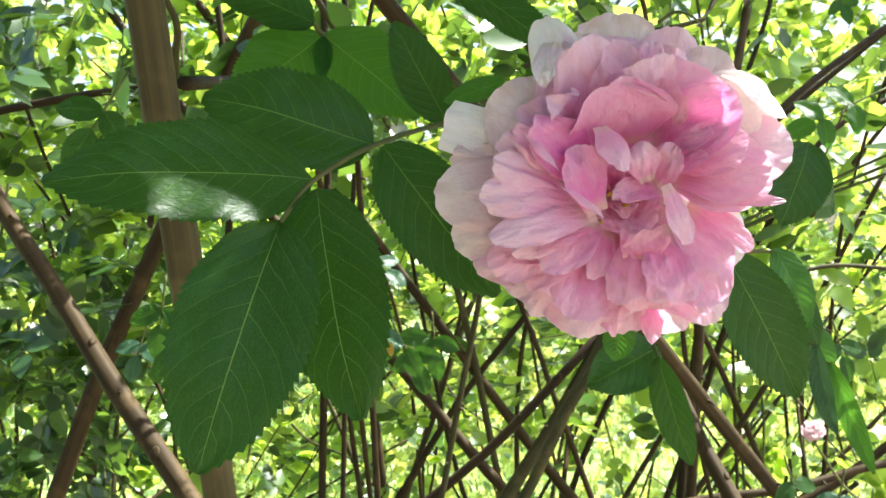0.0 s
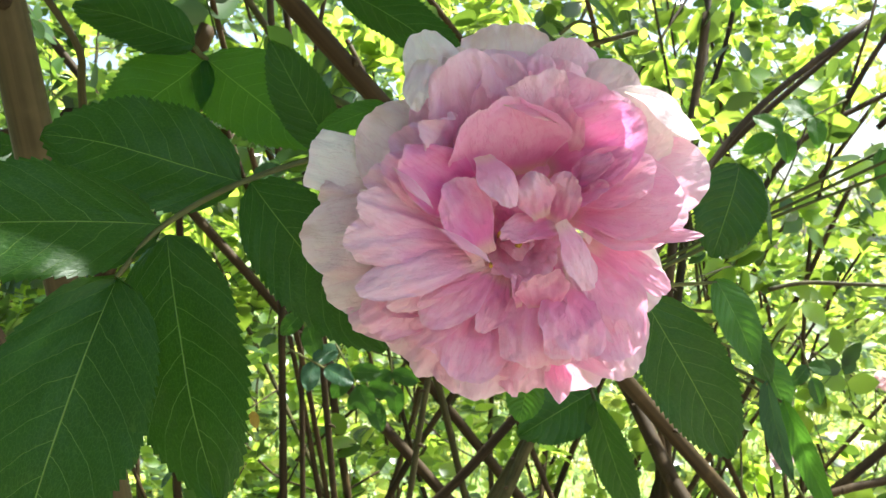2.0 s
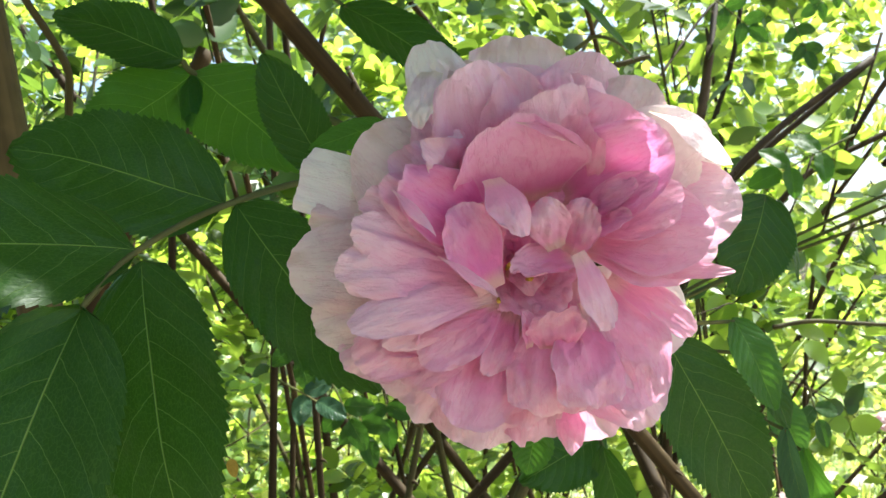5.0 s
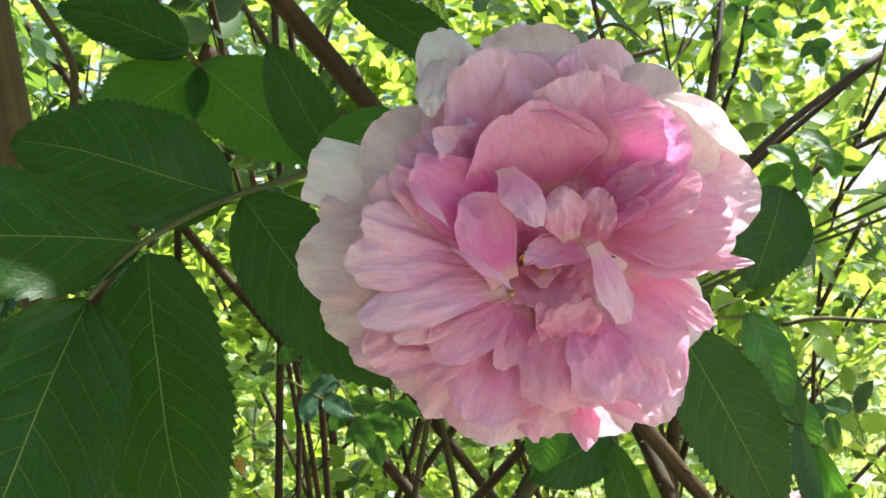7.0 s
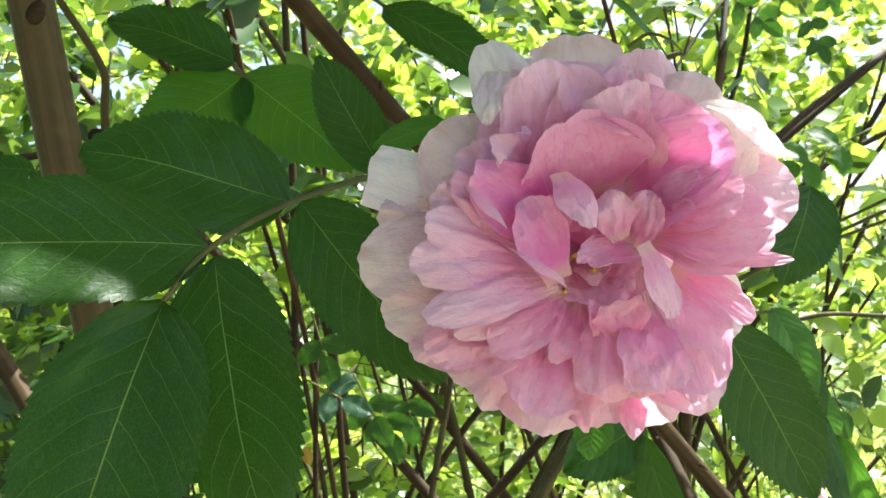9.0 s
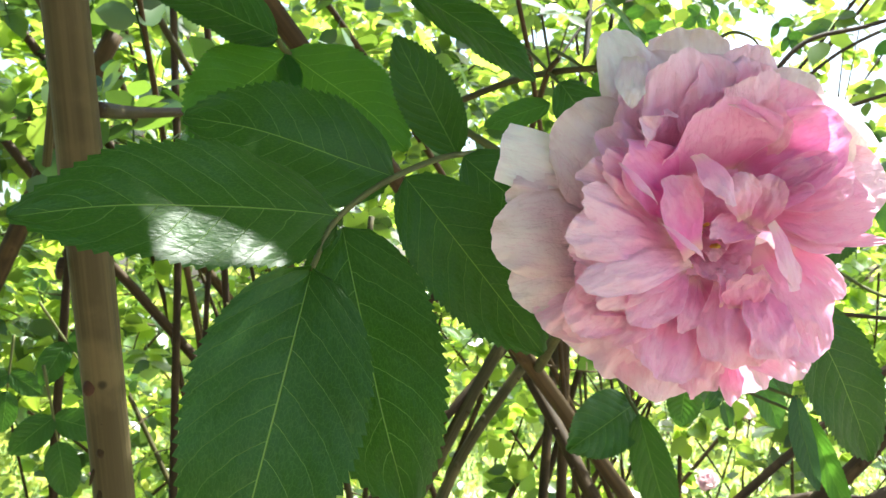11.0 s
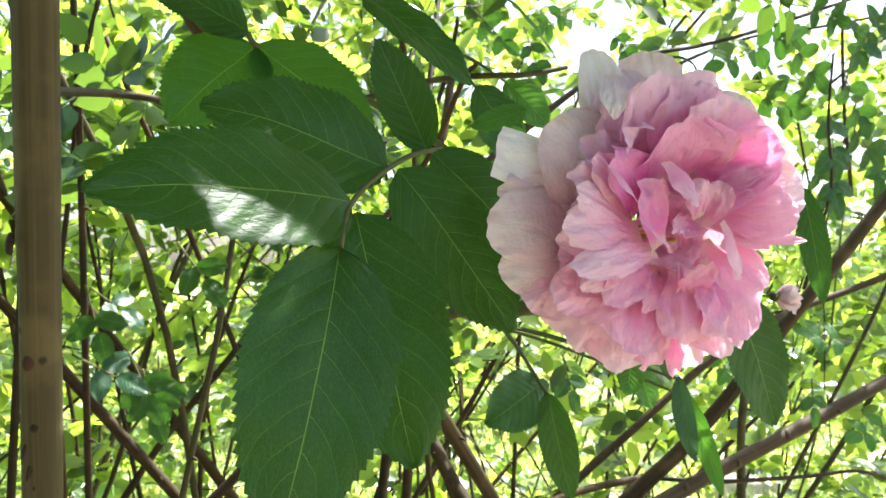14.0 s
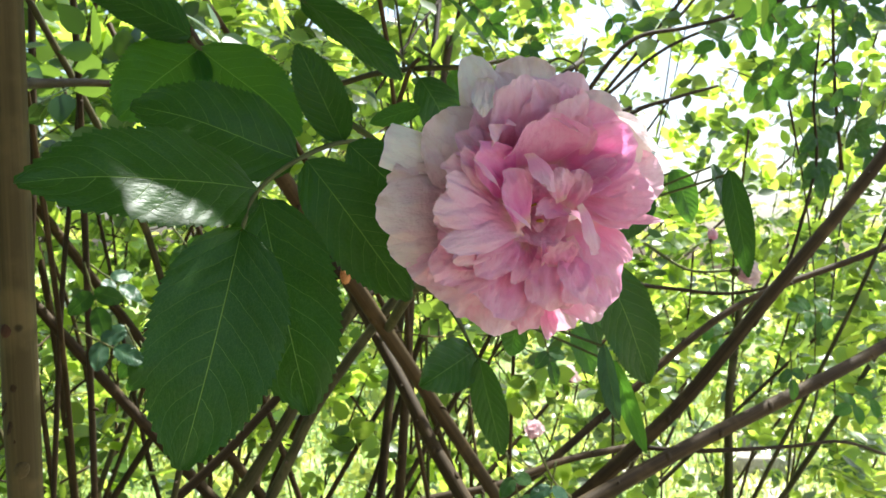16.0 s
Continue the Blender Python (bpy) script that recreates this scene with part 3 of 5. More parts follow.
    petal(rose, (0.0445, 0.2500, 1.3141), (0.0270, 0.2390, 1.3259), 0.0113, 0.004, 0.08, -0.001, LIGHT, 0.8, (0.15, -1, 0.1))
    petal(rose, (0.0460, 0.2500, 1.3161), (0.0305, 0.2360, 1.3265), 0.0139, 0.003, 0.16, -0.0006, DEEP, 0.6, (0.25, -1, -0.05), wide=0.5)
    petal(rose, (0.0290, 0.2362, 1.3239), (0.0365, 0.2352, 1.3162), 0.0028, 0.001, -0.1, 0, BLUSH, 0.4, (0.1, -0.7, 0.6), wide=-0.1, square=-0.2, blunt=0.4)
    petal(rose, (0.0424, 0.2480, 1.3102), (0.0221, 0.2363, 1.3181), 0.0102, 0.003, -0.06, -0.001, BLUSH, 0.5, (0.1, -1, 0.3), wide=0.5)
    petal(rose, (0.0443, 0.2460, 1.3090), (0.0197, 0.2369, 1.3109), 0.0125, 0.004, -0.06, -0.001, BLUSH, 0.5, (0.1, -1, 0.35), wide=0.5)
    petal(rose, (0.0460, 0.2430, 1.3066), (0.0216, 0.2364, 1.3008), 0.0093, 0.004, -0.08, -0.001, BLUSH, 0.6, (0.05, -1, 0.45), wide=0.5)
    petal(rose, (0.0427, 0.2530, 1.3050), (0.0229, 0.2470, 1.2933), 0.0138, 0.004, 0, -0.001, LIGHT, 0.8)
    petal(rose, (0.0447, 0.2530, 1.3040), (0.0300, 0.2475, 1.2901), 0.0119, 0.003, 0.05, -0.001, LIGHT, 0.8)
    petal(rose, (0.0480, 0.2500, 1.3065), (0.0342, 0.2443, 1.2945), 0.0121, 0.003, 0.12, 0, LIGHT, 0.6, (0.15, -1, 0.2), wide=0.5)
    petal(rose, (0.0503, 0.2530, 1.3020), (0.0404, 0.2475, 1.2827), 0.0163, 0.003, 0.1, 0, LIGHT, 0.7, (0.1, -1, 0.15))
    petal(rose, (0.0504, 0.2540, 1.3030), (0.0480, 0.2500, 1.2846), 0.0170, 0.003, 0.05, 0, LIGHT, 0.7)
    petal(rose, (0.0462, 0.2420, 1.3070), (0.0393, 0.2398, 1.3212), 0.0112, 0.002, 0.2, 0.0003, PINK, 0.5, (0.35, -1, 0), wide=0.6)
    petal(rose, (0.0367, 0.2350, 1.3127), (0.0473, 0.2382, 1.3059), 0.0030, 0.001, -0.12, 0, BLUSH, 0.4, (0.1, -0.7, 0.7), wide=-0.1, square=-0.2, blunt=0.4)
    petal(rose, (0.0459, 0.2480, 1.3056), (0.0277, 0.2432, 1.2974), 0.0072, 0.003, -0.08, -0.0006, BLUSH, 0.6, (0.05, -1, 0.4), wide=0.5)
    petal(rose, (0.0479, 0.2490, 1.3051), (0.0323, 0.2428, 1.2994), 0.0058, 0.002, 0.12, -0.0004, LIGHT, 0.6, (0.1, -1, 0.3), wide=0.5)
    petal(rose, (0.0506, 0.2510, 1.3030), (0.0454, 0.2460, 1.2919), 0.0069, 0.002, 0.14, -0.0004, LIGHT, 0.6, (0.25, -1, 0.1), wide=0.6)
    # below the heart
    petal(rose, (0.0640, 0.2520, 1.3091), (0.0731, 0.2460, 1.2860), 0.0201, 0.004, 0.04, -0.001, LIGHT, 0.7)
    petal(rose, (0.0634, 0.2490, 1.3051), (0.0725, 0.2465, 1.2837), 0.0079, 0.002, -0.05, -0.001, BLUSH, 0.7)
    petal(rose, (0.0613, 0.2480, 1.3026), (0.0646, 0.2408, 1.2869), 0.0152, 0.003, -0.1, -0.001, LIGHT, 0.8, (0.4, -1, 0.2), wide=0.6, square=0.4)
    petal(rose, (0.0578, 0.2480, 1.3026), (0.0556, 0.2420, 1.2845), 0.0158, 0.003, -0.1, -0.0015, LIGHT, 0.8, (-0.25, -1, 0.25), wide=0.6, square=0.3)
    petal(rose, (0.0580, 0.2450, 1.2963), (0.0569, 0.2398, 1.3039), 0.0112, 0.001, -0.12, -0.001, LIGHT, 1.0, (0, -1, -0.1), wide=0.6, square=0.2)
    petal(rose, (0.0530, 0.2440, 1.2969), (0.0517, 0.2425, 1.3036), 0.0040, 0.001, 0.2, 0, LIGHT, 0.7, (0.5, -0.8, 0))
    # heart
    petal(rose, (0.0517, 0.2560, 1.3123), (0.0621, 0.2470, 1.3100), 0.0138, 0.001, 0.15, 0, LIGHT, 0.6, wide=0.7)
    petal(rose, (0.0517, 0.2560, 1.3123), (0.0433, 0.2470, 1.3140), 0.0118, 0.001, 0.15, 0, LIGHT, 0.6, wide=0.7)
    petal(rose, (0.0517, 0.2560, 1.3123), (0.0533, 0.2470, 1.3199), 0.0128, 0.001, 0.15, 0, PINK, 0.6, wide=0.7)
    petal(rose, (0.0522, 0.2560, 1.3123), (0.0518, 0.2480, 1.3021), 0.0139, 0.001, 0.15, 0, LIGHT, 0.6, wide=0.7)
    petal(rose, (0.0520, 0.2540, 1.3122), (0.0591, 0.2470, 1.3031), 0.0118, 0.001, 0.15, 0, LIGHT, 0.6, wide=0.7)
    petal(rose, (0.0519, 0.2530, 1.3122), (0.0547, 0.2470, 1.3070), 0.0069, 0.001, 0.2, 0, LIGHT, 0.6, wide=0.7)
    petal(rose, (0.0478, 0.2470, 1.3145), (0.0449, 0.2412, 1.3230), 0.0057, 0.001, 0.22, 0, LIGHT, 0.9)
    petal(rose, (0.0460, 0.2395, 1.3262), (0.0512, 0.2338, 1.3163), 0.0084, 0.0022, -0.22, -0.0008, BLUSH, 0.6, (0.4, -1, 0.1), wide=0.5, blunt=0.45, square=0.35)
    petal(rose, (0.0578, 0.2430, 1.3143), (0.0546, 0.2385, 1.3226), 0.0081, 0.002, -0.22, -0.0015, BLUSH, 0.9, (0, -1, 0.2), wide=0.5, blunt=0.45)
    petal(rose, (0.0605, 0.2460, 1.3134), (0.0634, 0.2400, 1.3227), 0.0080, 0.0015, 0.15, 0, LIGHT, 0.8, (-0.3, -1, 0.1), wide=0.7)
    petal(rose, (0.0617, 0.2470, 1.3130), (0.0497, 0.2415, 1.3099), 0.0076, 0.001, 0.28, 0.0015, LIGHT, 0.9, (0, -0.8, 0.5), wide=0.6)
    petal(rose, (0.0606, 0.2380, 1.3134), (0.0663, 0.2385, 1.3001), 0.0077, 0.0015, -0.14, -0.0005, BLUSH, 0.5, (0.7, -1, 0.1), wide=0.5)
    rng = random.Random(3)
    for k in range(14):
        x, z = rng.uniform(-.0035, .0035), rng.uniform(-.003, .003)
        foot = Vector((0.0500, 0.2540, 1.3095))
        head = foot + Vector((x * 1.6, -rng.uniform(.004, .009), z * 1.6))
        stalk(rose, [tuple(foot + Vector((x, 0, z))), tuple((foot + head) / 2 + Vector((x, 0, z)) * .6), tuple(head)], .00022, .00040, "stamen", STAMEN)
    # green parts behind the bloom
    me = tube("receptacle", [(0.0539, 0.2620, 1.3103), (0.0556, 0.2720, 1.3099), (0.0571, 0.2800, 1.3097), (0.0582, 0.2870, 1.3096)], .004, .0028, 12, 4)
    part("receptacle", me, CANE_GREEN, rose, "green calyx cup behind the bloom")
    leaflet(rose, (0.0575, 0.2700, 1.2804), (0.0550, 0.2680, 1.2703), .0085, (0, -1, .2), .1, .02, LEAF_SUNLIT, "sepal", 9)
    leaflet(rose, (0.0268, 0.2720, 1.3411), (0.0112, 0.2700, 1.3351), .006, (0, -1, .2), .1, .02, LEAF_SUNLIT, "sepal", 7)
    stalk(rose, [(0.0662, 0.2750, 1.3571), (0.0698, 0.2720, 1.3591), (0.0736, 0.2700, 1.3576), (0.0771, 0.2720, 1.3555)], .0005, .0002, "dried_sepal", STALK)
    stalk(rose, [(0.0581, 0.2860, 1.3096), (.062, .32, 1.296), (.085, .42, 1.285), (.12, .56, 1.28), (.150, .712, 1.245)], .0022, .0038, "stem", CANE_GREEN)
    return rose


build_rose()

# ---------------------------------------------------------------- leaves round the rose
def leaf_thing(label, category="leaf"):
    return tagged(new("rose_leaf"), label, category, "leaves round the rose")


def build_front_leaf():
    leaf = leaf_thing("dark green rose leaf of seven toothed leaflets with sheen")
    j4, j3, j2, j1 = (.0125, .3045, 1.3335), (-.0070, .2786, 1.3246), (-.0206, .2612, 1.3142), (-.0262, .2478, 1.3039)
    stalk(leaf, [(.047, .330, 1.327), (.030, .319, 1.3345), j4, j3, j2, j1], .0009, .0006, "leaf_stalk")
    leaflet(leaf, j1, (-.0407, .2313, 1.2492), .0318, (.05, -.95, .25), .12, .05)
    leaflet(leaf, j2, (-.0768, .2360, 1.3122), .0285, (.05, -.85, .50), .14, .06)
    leaflet(leaf, (-.0195, .2610, 1.3125), (-.0073, .2515, 1.2575), .0290, (-.30, -.95, .15), .12, .05)
    leaflet(leaf, (-.0014, .2566, 1.2757), (-.0004, .2562, 1.2722), .0024, (-.3, -1, .1), 0, 0, STAMEN, "withered_spot", 4, label="pale withered hole at the leaf edge")
    leaflet(leaf, j3, (-.0520, .2776, 1.3365), .0275, (.10, -.92, .38), .14, .06)
    leaflet(leaf, (-.0045, .2776, 1.3246), (.0258, .2735, 1.2860), .0230, (-.15, -1, .05), .10, .05)
    leaflet(leaf, j4, (-.0035, .3024, 1.3622), .0150, (-.25, -1, -.05), .12, .05)
    leaflet(leaf, (.0140, .3045, 1.3330), (0.0426, 0.3050, 1.3084), .0200, (-.1, -1, .2), .10, .05)
    return leaf


def build_back_leaf():
    leaf = leaf_thing("green rose leaf with sunlit upper leaflets hanging behind the front leaf")
    j = (-0.0313, 0.3410, 1.3692)
    k = (-.0285, .3425, 1.3660)
    stalk(leaf, [j, k, (-0.0174, 0.3460, 1.3621), (0.0039, 0.3520, 1.3568), (0.0235, 0.3450, 1.3457), (.050, .336, 1.327)], .0008, .0013, "leaf_stalk")
    leaflet(leaf, j, (-0.0653, 0.3380, 1.3810), .0215, (-.1, -.8, .6), .15, .06)
    leaflet(leaf, k, (-0.0540, 0.3300, 1.3390), .0280, (-.1, -.95, .3), .12, .05, LEAF_SUNLIT)
    leaflet(leaf, k, (.0035, .327, 1.3375), .0270, (.1, -.95, .3), .12, .05, LEAF_SUNLIT)
    return leaf


def lone_leaf(label, base, tip, width, up, material=None, foot=None, fold=.12, arch=.05):
    """A single leaflet on its own thin stalk."""
    leaf = leaf_thing(label)
    leaflet(leaf, base, tip, width, up, fold, arch, material)
    b, e = Vector(base), Vector(tip)
    foot = Vector(foot) if foot else b + (b - e) * .35 + Vector((0, .03, .01))
    stalk(leaf, [b + (e - b) * .04, (b + foot) / 2 + (b - e) * .05, foot], .0006, .0009, "leaf_stalk")
    return leaf


build_front_leaf()
build_back_leaf()
STEM_A, STEM_B, STEM_C = (.070, .36, 1.290), (.088, .43, 1.2845), (.11, .52, 1.281)
lone_leaf("dark green rose leaf hanging over the bloom", (0.0100, 0.3650, 1.3917), (0.0490, 0.3620, 1.3657), .0205, (.2, -.9, .5))
lone_leaf("dark green leaf half hidden behind the bloom", (0.0744, 0.4200, 1.3776), (0.0947, 0.4200, 1.3461), .0230, (.1, -1, .2))
lone_leaf("yellow-green leaf lit from behind above the bloom", (0.0918, 0.4300, 1.3834), (0.1126, 0.4300, 1.3657), .0190, (.1, -1, .2), LEAF_SUNLIT)
lone_leaf("narrow bright green leaf seen edge on", (0.0806, 0.4100, 1.4131), (0.1079, 0.4100, 1.3861), .0080, (.8, -.6, .3), LEAF_SUNLIT)
lone_leaf("rounded dark green leaf beside the bloom", (0.1155, 0.3020, 1.3293), (0.1073, 0.3000, 1.3055), .0190, (.1, -1, .1), LEAF, STEM_A)
lone_leaf("folded green leaf beside the bloom", (0.1214, 0.3100, 1.3289), (0.1267, 0.3120, 1.3088), .0060, (.8, -.6, .1), LEAF, STEM_A)
lone_leaf("long dark green toothed leaf below the bloom", (0.0814, 0.2630, 1.2979), (.1023, .2690, 1.2615), .0190, (-.1, -1, .2), LEAF, (.058, .30, 1.300))
lone_leaf("rounded green leaf under the bloom", (0.0931, 0.3920, 1.2601), (.0648, .3785, 1.2469), .0215, (-.1, -1, .2), LEAF, STEM_B)
lone_leaf("hanging green leaf under the bloom", (.0908, .3819, 1.2580), (.106, .3895, 1.2160), .0140, (-.5, -.9, .1), LEAF, STEM_B, .3)
lone_leaf("narrow grey-green leaf with a bright sheen", (0.1493, 0.3830, 1.2634), (0.1577, 0.3830, 1.2297), .0090, (-.9, -.6, .3), LEAF_SHEEN, STEM_C, .5)
lone_leaf("narrow green folded leaf under the bloom", (0.1573, 0.3900, 1.2559), (0.1726, 0.3850, 1.2148), .0085, (-.6, -.9, .2), LEAF_SUNLIT, STEM_C, .4)
lone_leaf("bright green leaf lit through by the sun", (0.1270, 0.3650, 1.2983), (0.1398, 0.3650, 1.2708), .0150, (.3, -1, .2), LEAF_SUNLIT, STEM_A)
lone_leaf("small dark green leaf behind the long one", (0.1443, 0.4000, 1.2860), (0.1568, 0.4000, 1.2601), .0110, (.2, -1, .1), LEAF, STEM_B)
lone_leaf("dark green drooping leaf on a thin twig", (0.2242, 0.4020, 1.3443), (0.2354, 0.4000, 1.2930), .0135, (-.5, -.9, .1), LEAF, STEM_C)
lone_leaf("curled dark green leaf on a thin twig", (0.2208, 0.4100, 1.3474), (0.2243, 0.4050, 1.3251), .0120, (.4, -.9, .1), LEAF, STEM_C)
lone_leaf("light green leaf beside the bloom", (0.2110, 0.4300, 1.3457), (0.2232, 0.4300, 1.3194), .0170, (0, -1, .2), LEAF_SUNLIT, STEM_C)
lone_leaf("translucent green leaf below the bloom", (0.1688, 0.4500, 1.2655), (0.1806, 0.4500, 1.2413), .0160, (.2, -1, .2), LEAF_SUNLIT, STEM_C)

# ---------------------------------------------------------------- canes and trunks
def knob(parent, at, out, size, name="knot", material=None, tall=1.5):
    """A bud scar or knot: a low lopsided bump on a stem."""
    out = Vector(out).normalized()
    side = out.cross(Vector((.2, .3, 1))).normalized()
    up = out.cross(side)
    rows = []
    for i in range(7):
        v = i / 6
        r = size * math.cos(v * math.pi / 2) ** .7 * (1 + .3 * noise.noise((at[0] * 90 + v, at[2] * 70, v * 3))) + size * .04
        rows.append([Vector(at) + out * (size * .9 * math.sin(v * math.pi / 2) - size * .35) + (side * math.cos(k * math.pi / 5) + up * tall * math.sin(k * math.pi / 5)) * r for k in range(10)])
    return part(name, grid_mesh(name, rows, [[(k / 10, i / 60) for k in range(10)] for i in range(7)], True), material or CANE_DARK, parent)


def thorn(parent, at, out, size):
    """A short hooked prickle."""
    at, out = Vector(at), Vector(out).normalized()
    pts = [at - out * size * .2, at + out * size * .5, at + out * size + Vector((0, 0, -size * .3))]
    return part("thorn", tube("thorn", [tuple(p) for p in pts], size * .32, size * .03, 6, 3), CANE, parent)


def cane(points, r0, r1, label, material=None, name="cane", knots=.18, sides=9, thick=.66):
    """A woody stem that rises from the ground; its first point is carried down to the soil."""
    r0, r1 = r0 * thick, r1 * thick
    first, second = Vector(points[0]), Vector(points[1])
    pts = list(points)
    if first.z > 0.05:
        way = (first - second).normalized()
        way.z = min(way.z, -.25)
        way.normalize()
        near = first + way * .3
        foot = Vector((near.x + way.x * near.z * .4, near.y + way.y * near.z * .4, -.03))
        pts = [tuple(foot), tuple((foot + near) / 2 + Vector((way.x * .06, way.y * .06, 0))), tuple(near)] + pts
    thing = tagged(new(name), label, "cane" if name == "cane" else "trunk", "canes of the thicket")
    part("stem", tube("stem", pts, r0, r1, sides, 7, knots, points[0][0] * 31 + points[0][2]), material or CANE, thing)
    rng = random.Random(int(points[0][0] * 1e4) + int(points[0][2] * 1e3))
    line = spline(points, 8)
    for k in range(3, len(line) - 2, 4):
        f = k / len(line)
        r = r0 + (r1 - r0) * (.4 + .6 * f)
        t = (line[k + 1] - line[k - 1]).normalized()
        out = Vector((rng.uniform(-1, 1), -.7, rng.uniform(-.3, .6)))
        out = (out - t * out.dot(t)).normalized()
        if rng.random() < .6:
            knob(thing, line[k] + out * r * .9, out, r * rng.uniform(.35, .55), material=material or CANE)
        elif name == "cane":
            thorn(thing, line[k] + out * r * .9, out, rng.uniform(.004, .007))
    return thing


TALL = "smooth tan upright trunk with small scars, close behind the leaves"
BRN = "slanting brown rose cane with knots"
trunk = cane([(-.0726, .5198, 1.0), (-.0772, .4759, 1.1), (-.0833, .4181, 1.2316), (-.0896, .3580, 1.3684), (-.0957, .3060, 1.5), (-.107, .285, 1.75), (-.117, .30, 2.1)], .0074, .0063, TALL, BARK, "trunk", .06, 14, 1.0)
knob(trunk, (-0.0947, 0.3790, 1.3056), (-1, -.2, .1), .0024)
knob(trunk, (-0.0885, 0.3955, 1.2680), (-.2, -1, 0), .0022, "scar", SCAR)
knob(trunk, (-0.0876, 0.3440, 1.3852), (0, -1, 0), .0026, "scar")
knob(trunk, (-0.0858, 0.4051, 1.2462), (0, -1, 0), .0016, "scar")
for at, size in (((-0.0891, 0.4086, 1.2373), .0006), ((-0.0871, 0.4118, 1.2306), .0008), ((-0.0852, 0.4147, 1.2254), .0005), ((-0.0848, 0.4004, 1.2569), .0004)):
    knob(trunk, at, (0, -1, .1), size, "crack", CANE_DARK, 4.5)
broken = cane([(.375, .917, 1.0), (.3284, .8747, 1.05), (.1909, .7511, 1.1981), (.0482, .6227, 1.3519), (-.0893, .4992, 1.5), (-.22, .40, 1.66)], .0105, .0075, "slanting brown cane with a snapped twig scar", CANE, knots=.3)
knob(broken, (0.1018, 0.6520, 1.2852), (.5, -.8, .3), .0042, "wood_scar", WOUND)
knob(broken, (0.0939, 0.6550, 1.2887), (-.3, -.9, .3), .0050, "knot", CANE_DARK)
cane([(.1474, 1.323, 1.0), (.0207, 1.317, 1.1646), (-.1108, 1.310, 1.3354), (-.2375, 1.304, 1.5), (-.36, 1.30, 1.66)], .0125, .008, BRN)
cane([(.0602, 1.074, 1.05), (-.0437, 1.10, 1.1652), (-.1517, 1.127, 1.2848), (-.2557, 1.153, 1.40), (-.42, 1.2, 1.6)], .011, .007, BRN)
cane([(0.4534, 0.9600, 1.0520), (0.5443, 0.9300, 1.1455), (0.6280, 0.9000, 1.2578), (0.7567, 0.8700, 1.4221), (0.8552, 0.8600, 1.5671)], .0150, .0100, BRN)
cane([(0.4089, 0.9000, 1.0510), (0.5392, 0.9200, 1.0988), (0.6850, 0.9400, 1.1470), (0.8482, 0.9600, 1.2055), (1.1124, 1.0000, 1.3105)], .0150, .0110, BRN)
cane([(0.4182, 1.0000, 1.0696), (0.5010, 1.0000, 1.1329), (0.6646, 1.0000, 1.2496), (0.8826, 1.0000, 1.3265), (1.1093, 1.0000, 1.4166)], .0085, .006, BRN)
cane([(0.2342, 0.9500, 1.0490), (0.3370, 0.9500, 1.0650), (0.4254, 0.9600, 1.0866), (0.5195, 0.9800, 1.0944)], .007, .006, BRN)
cane([(0.6999, 1.0500, 0.9973), (0.6962, 1.0500, 1.1240), (0.7026, 1.0500, 1.1943), (0.7093, 1.0500, 1.2508)], .010, .007, "grey upright stump of an old cane", CANE_GREEN)
cane([(-0.0488, 0.9500, 1.0756), (-0.0620, 0.9300, 1.2839), (-0.0724, 0.9100, 1.4389), (-0.0788, 0.9000, 1.5062), (-0.0861, 0.9000, 1.6034)], .0075, .006, "upright dark brown rose cane", CANE_DARK, thick=.46)
cane([(-0.0845, 1.0000, 1.0659), (-0.0827, 1.0000, 1.2559), (-0.0761, 1.0000, 1.3728), (-0.0693, 1.0000, 1.4799), (-0.0541, 1.0000, 1.5673)], .0065, .005, "upright dark brown rose cane", CANE_DARK, thick=.46)
cane([(0.0829, 0.8000, 1.1035), (0.1176, 0.8000, 1.1751), (0.1634, 0.8000, 1.2396), (0.2112, 0.8000, 1.3019)], .0075, .006, "slanting grey-brown rose cane", CANE_GREEN)
cane([(-0.1843, 0.8000, 1.0858), (-0.2675, 0.8600, 1.1694), (-0.3317, 0.9000, 1.2453), (-0.3977, 0.9400, 1.3181), (-0.5116, 1.0000, 1.4569)], .0145, .012, "stout slanting brown cane", CANE)
cane([(-0.3718, 1.0000, 1.0284), (-0.3307, 1.0000, 1.1471), (-0.2760, 1.0000, 1.2766), (-0.2052, 1.0000, 1.4446), (-0.1672, 1.0000, 1.5283)], .0150, .0125, "stout reddish brown leaning trunk", CANE, "trunk")
cane([(-0.1174, 1.1000, 1.0049), (-0.1165, 1.1000, 1.1843), (-0.1157, 1.1000, 1.3688), (-0.1203, 1.1000, 1.4912), (-0.1249, 1.1000, 1.6131)], .010, .008, "upright dark brown rose cane", CANE_DARK, thick=.46)
cane([(-0.0821, 1.2000, 0.9781), (-0.1078, 1.2000, 1.1400), (-0.1400, 1.2000, 1.2943), (-0.1958, 1.2000, 1.4744)], .008, .006, BRN, thick=.46)
cane([(0.0739, 1.0000, 1.0350), (0.1257, 1.0000, 1.1201), (0.1664, 1.0000, 1.1935), (0.2423, 1.0000, 1.3231)], .0110, .009, "slanting grey-brown rose cane", CANE_GREEN)
cane([(0.2293, 0.7500, 1.1055), (0.2112, 0.7800, 1.1450), (0.1932, 0.8200, 1.1959), (0.1593, 0.9000, 1.2850)], .0105, .008, BRN)
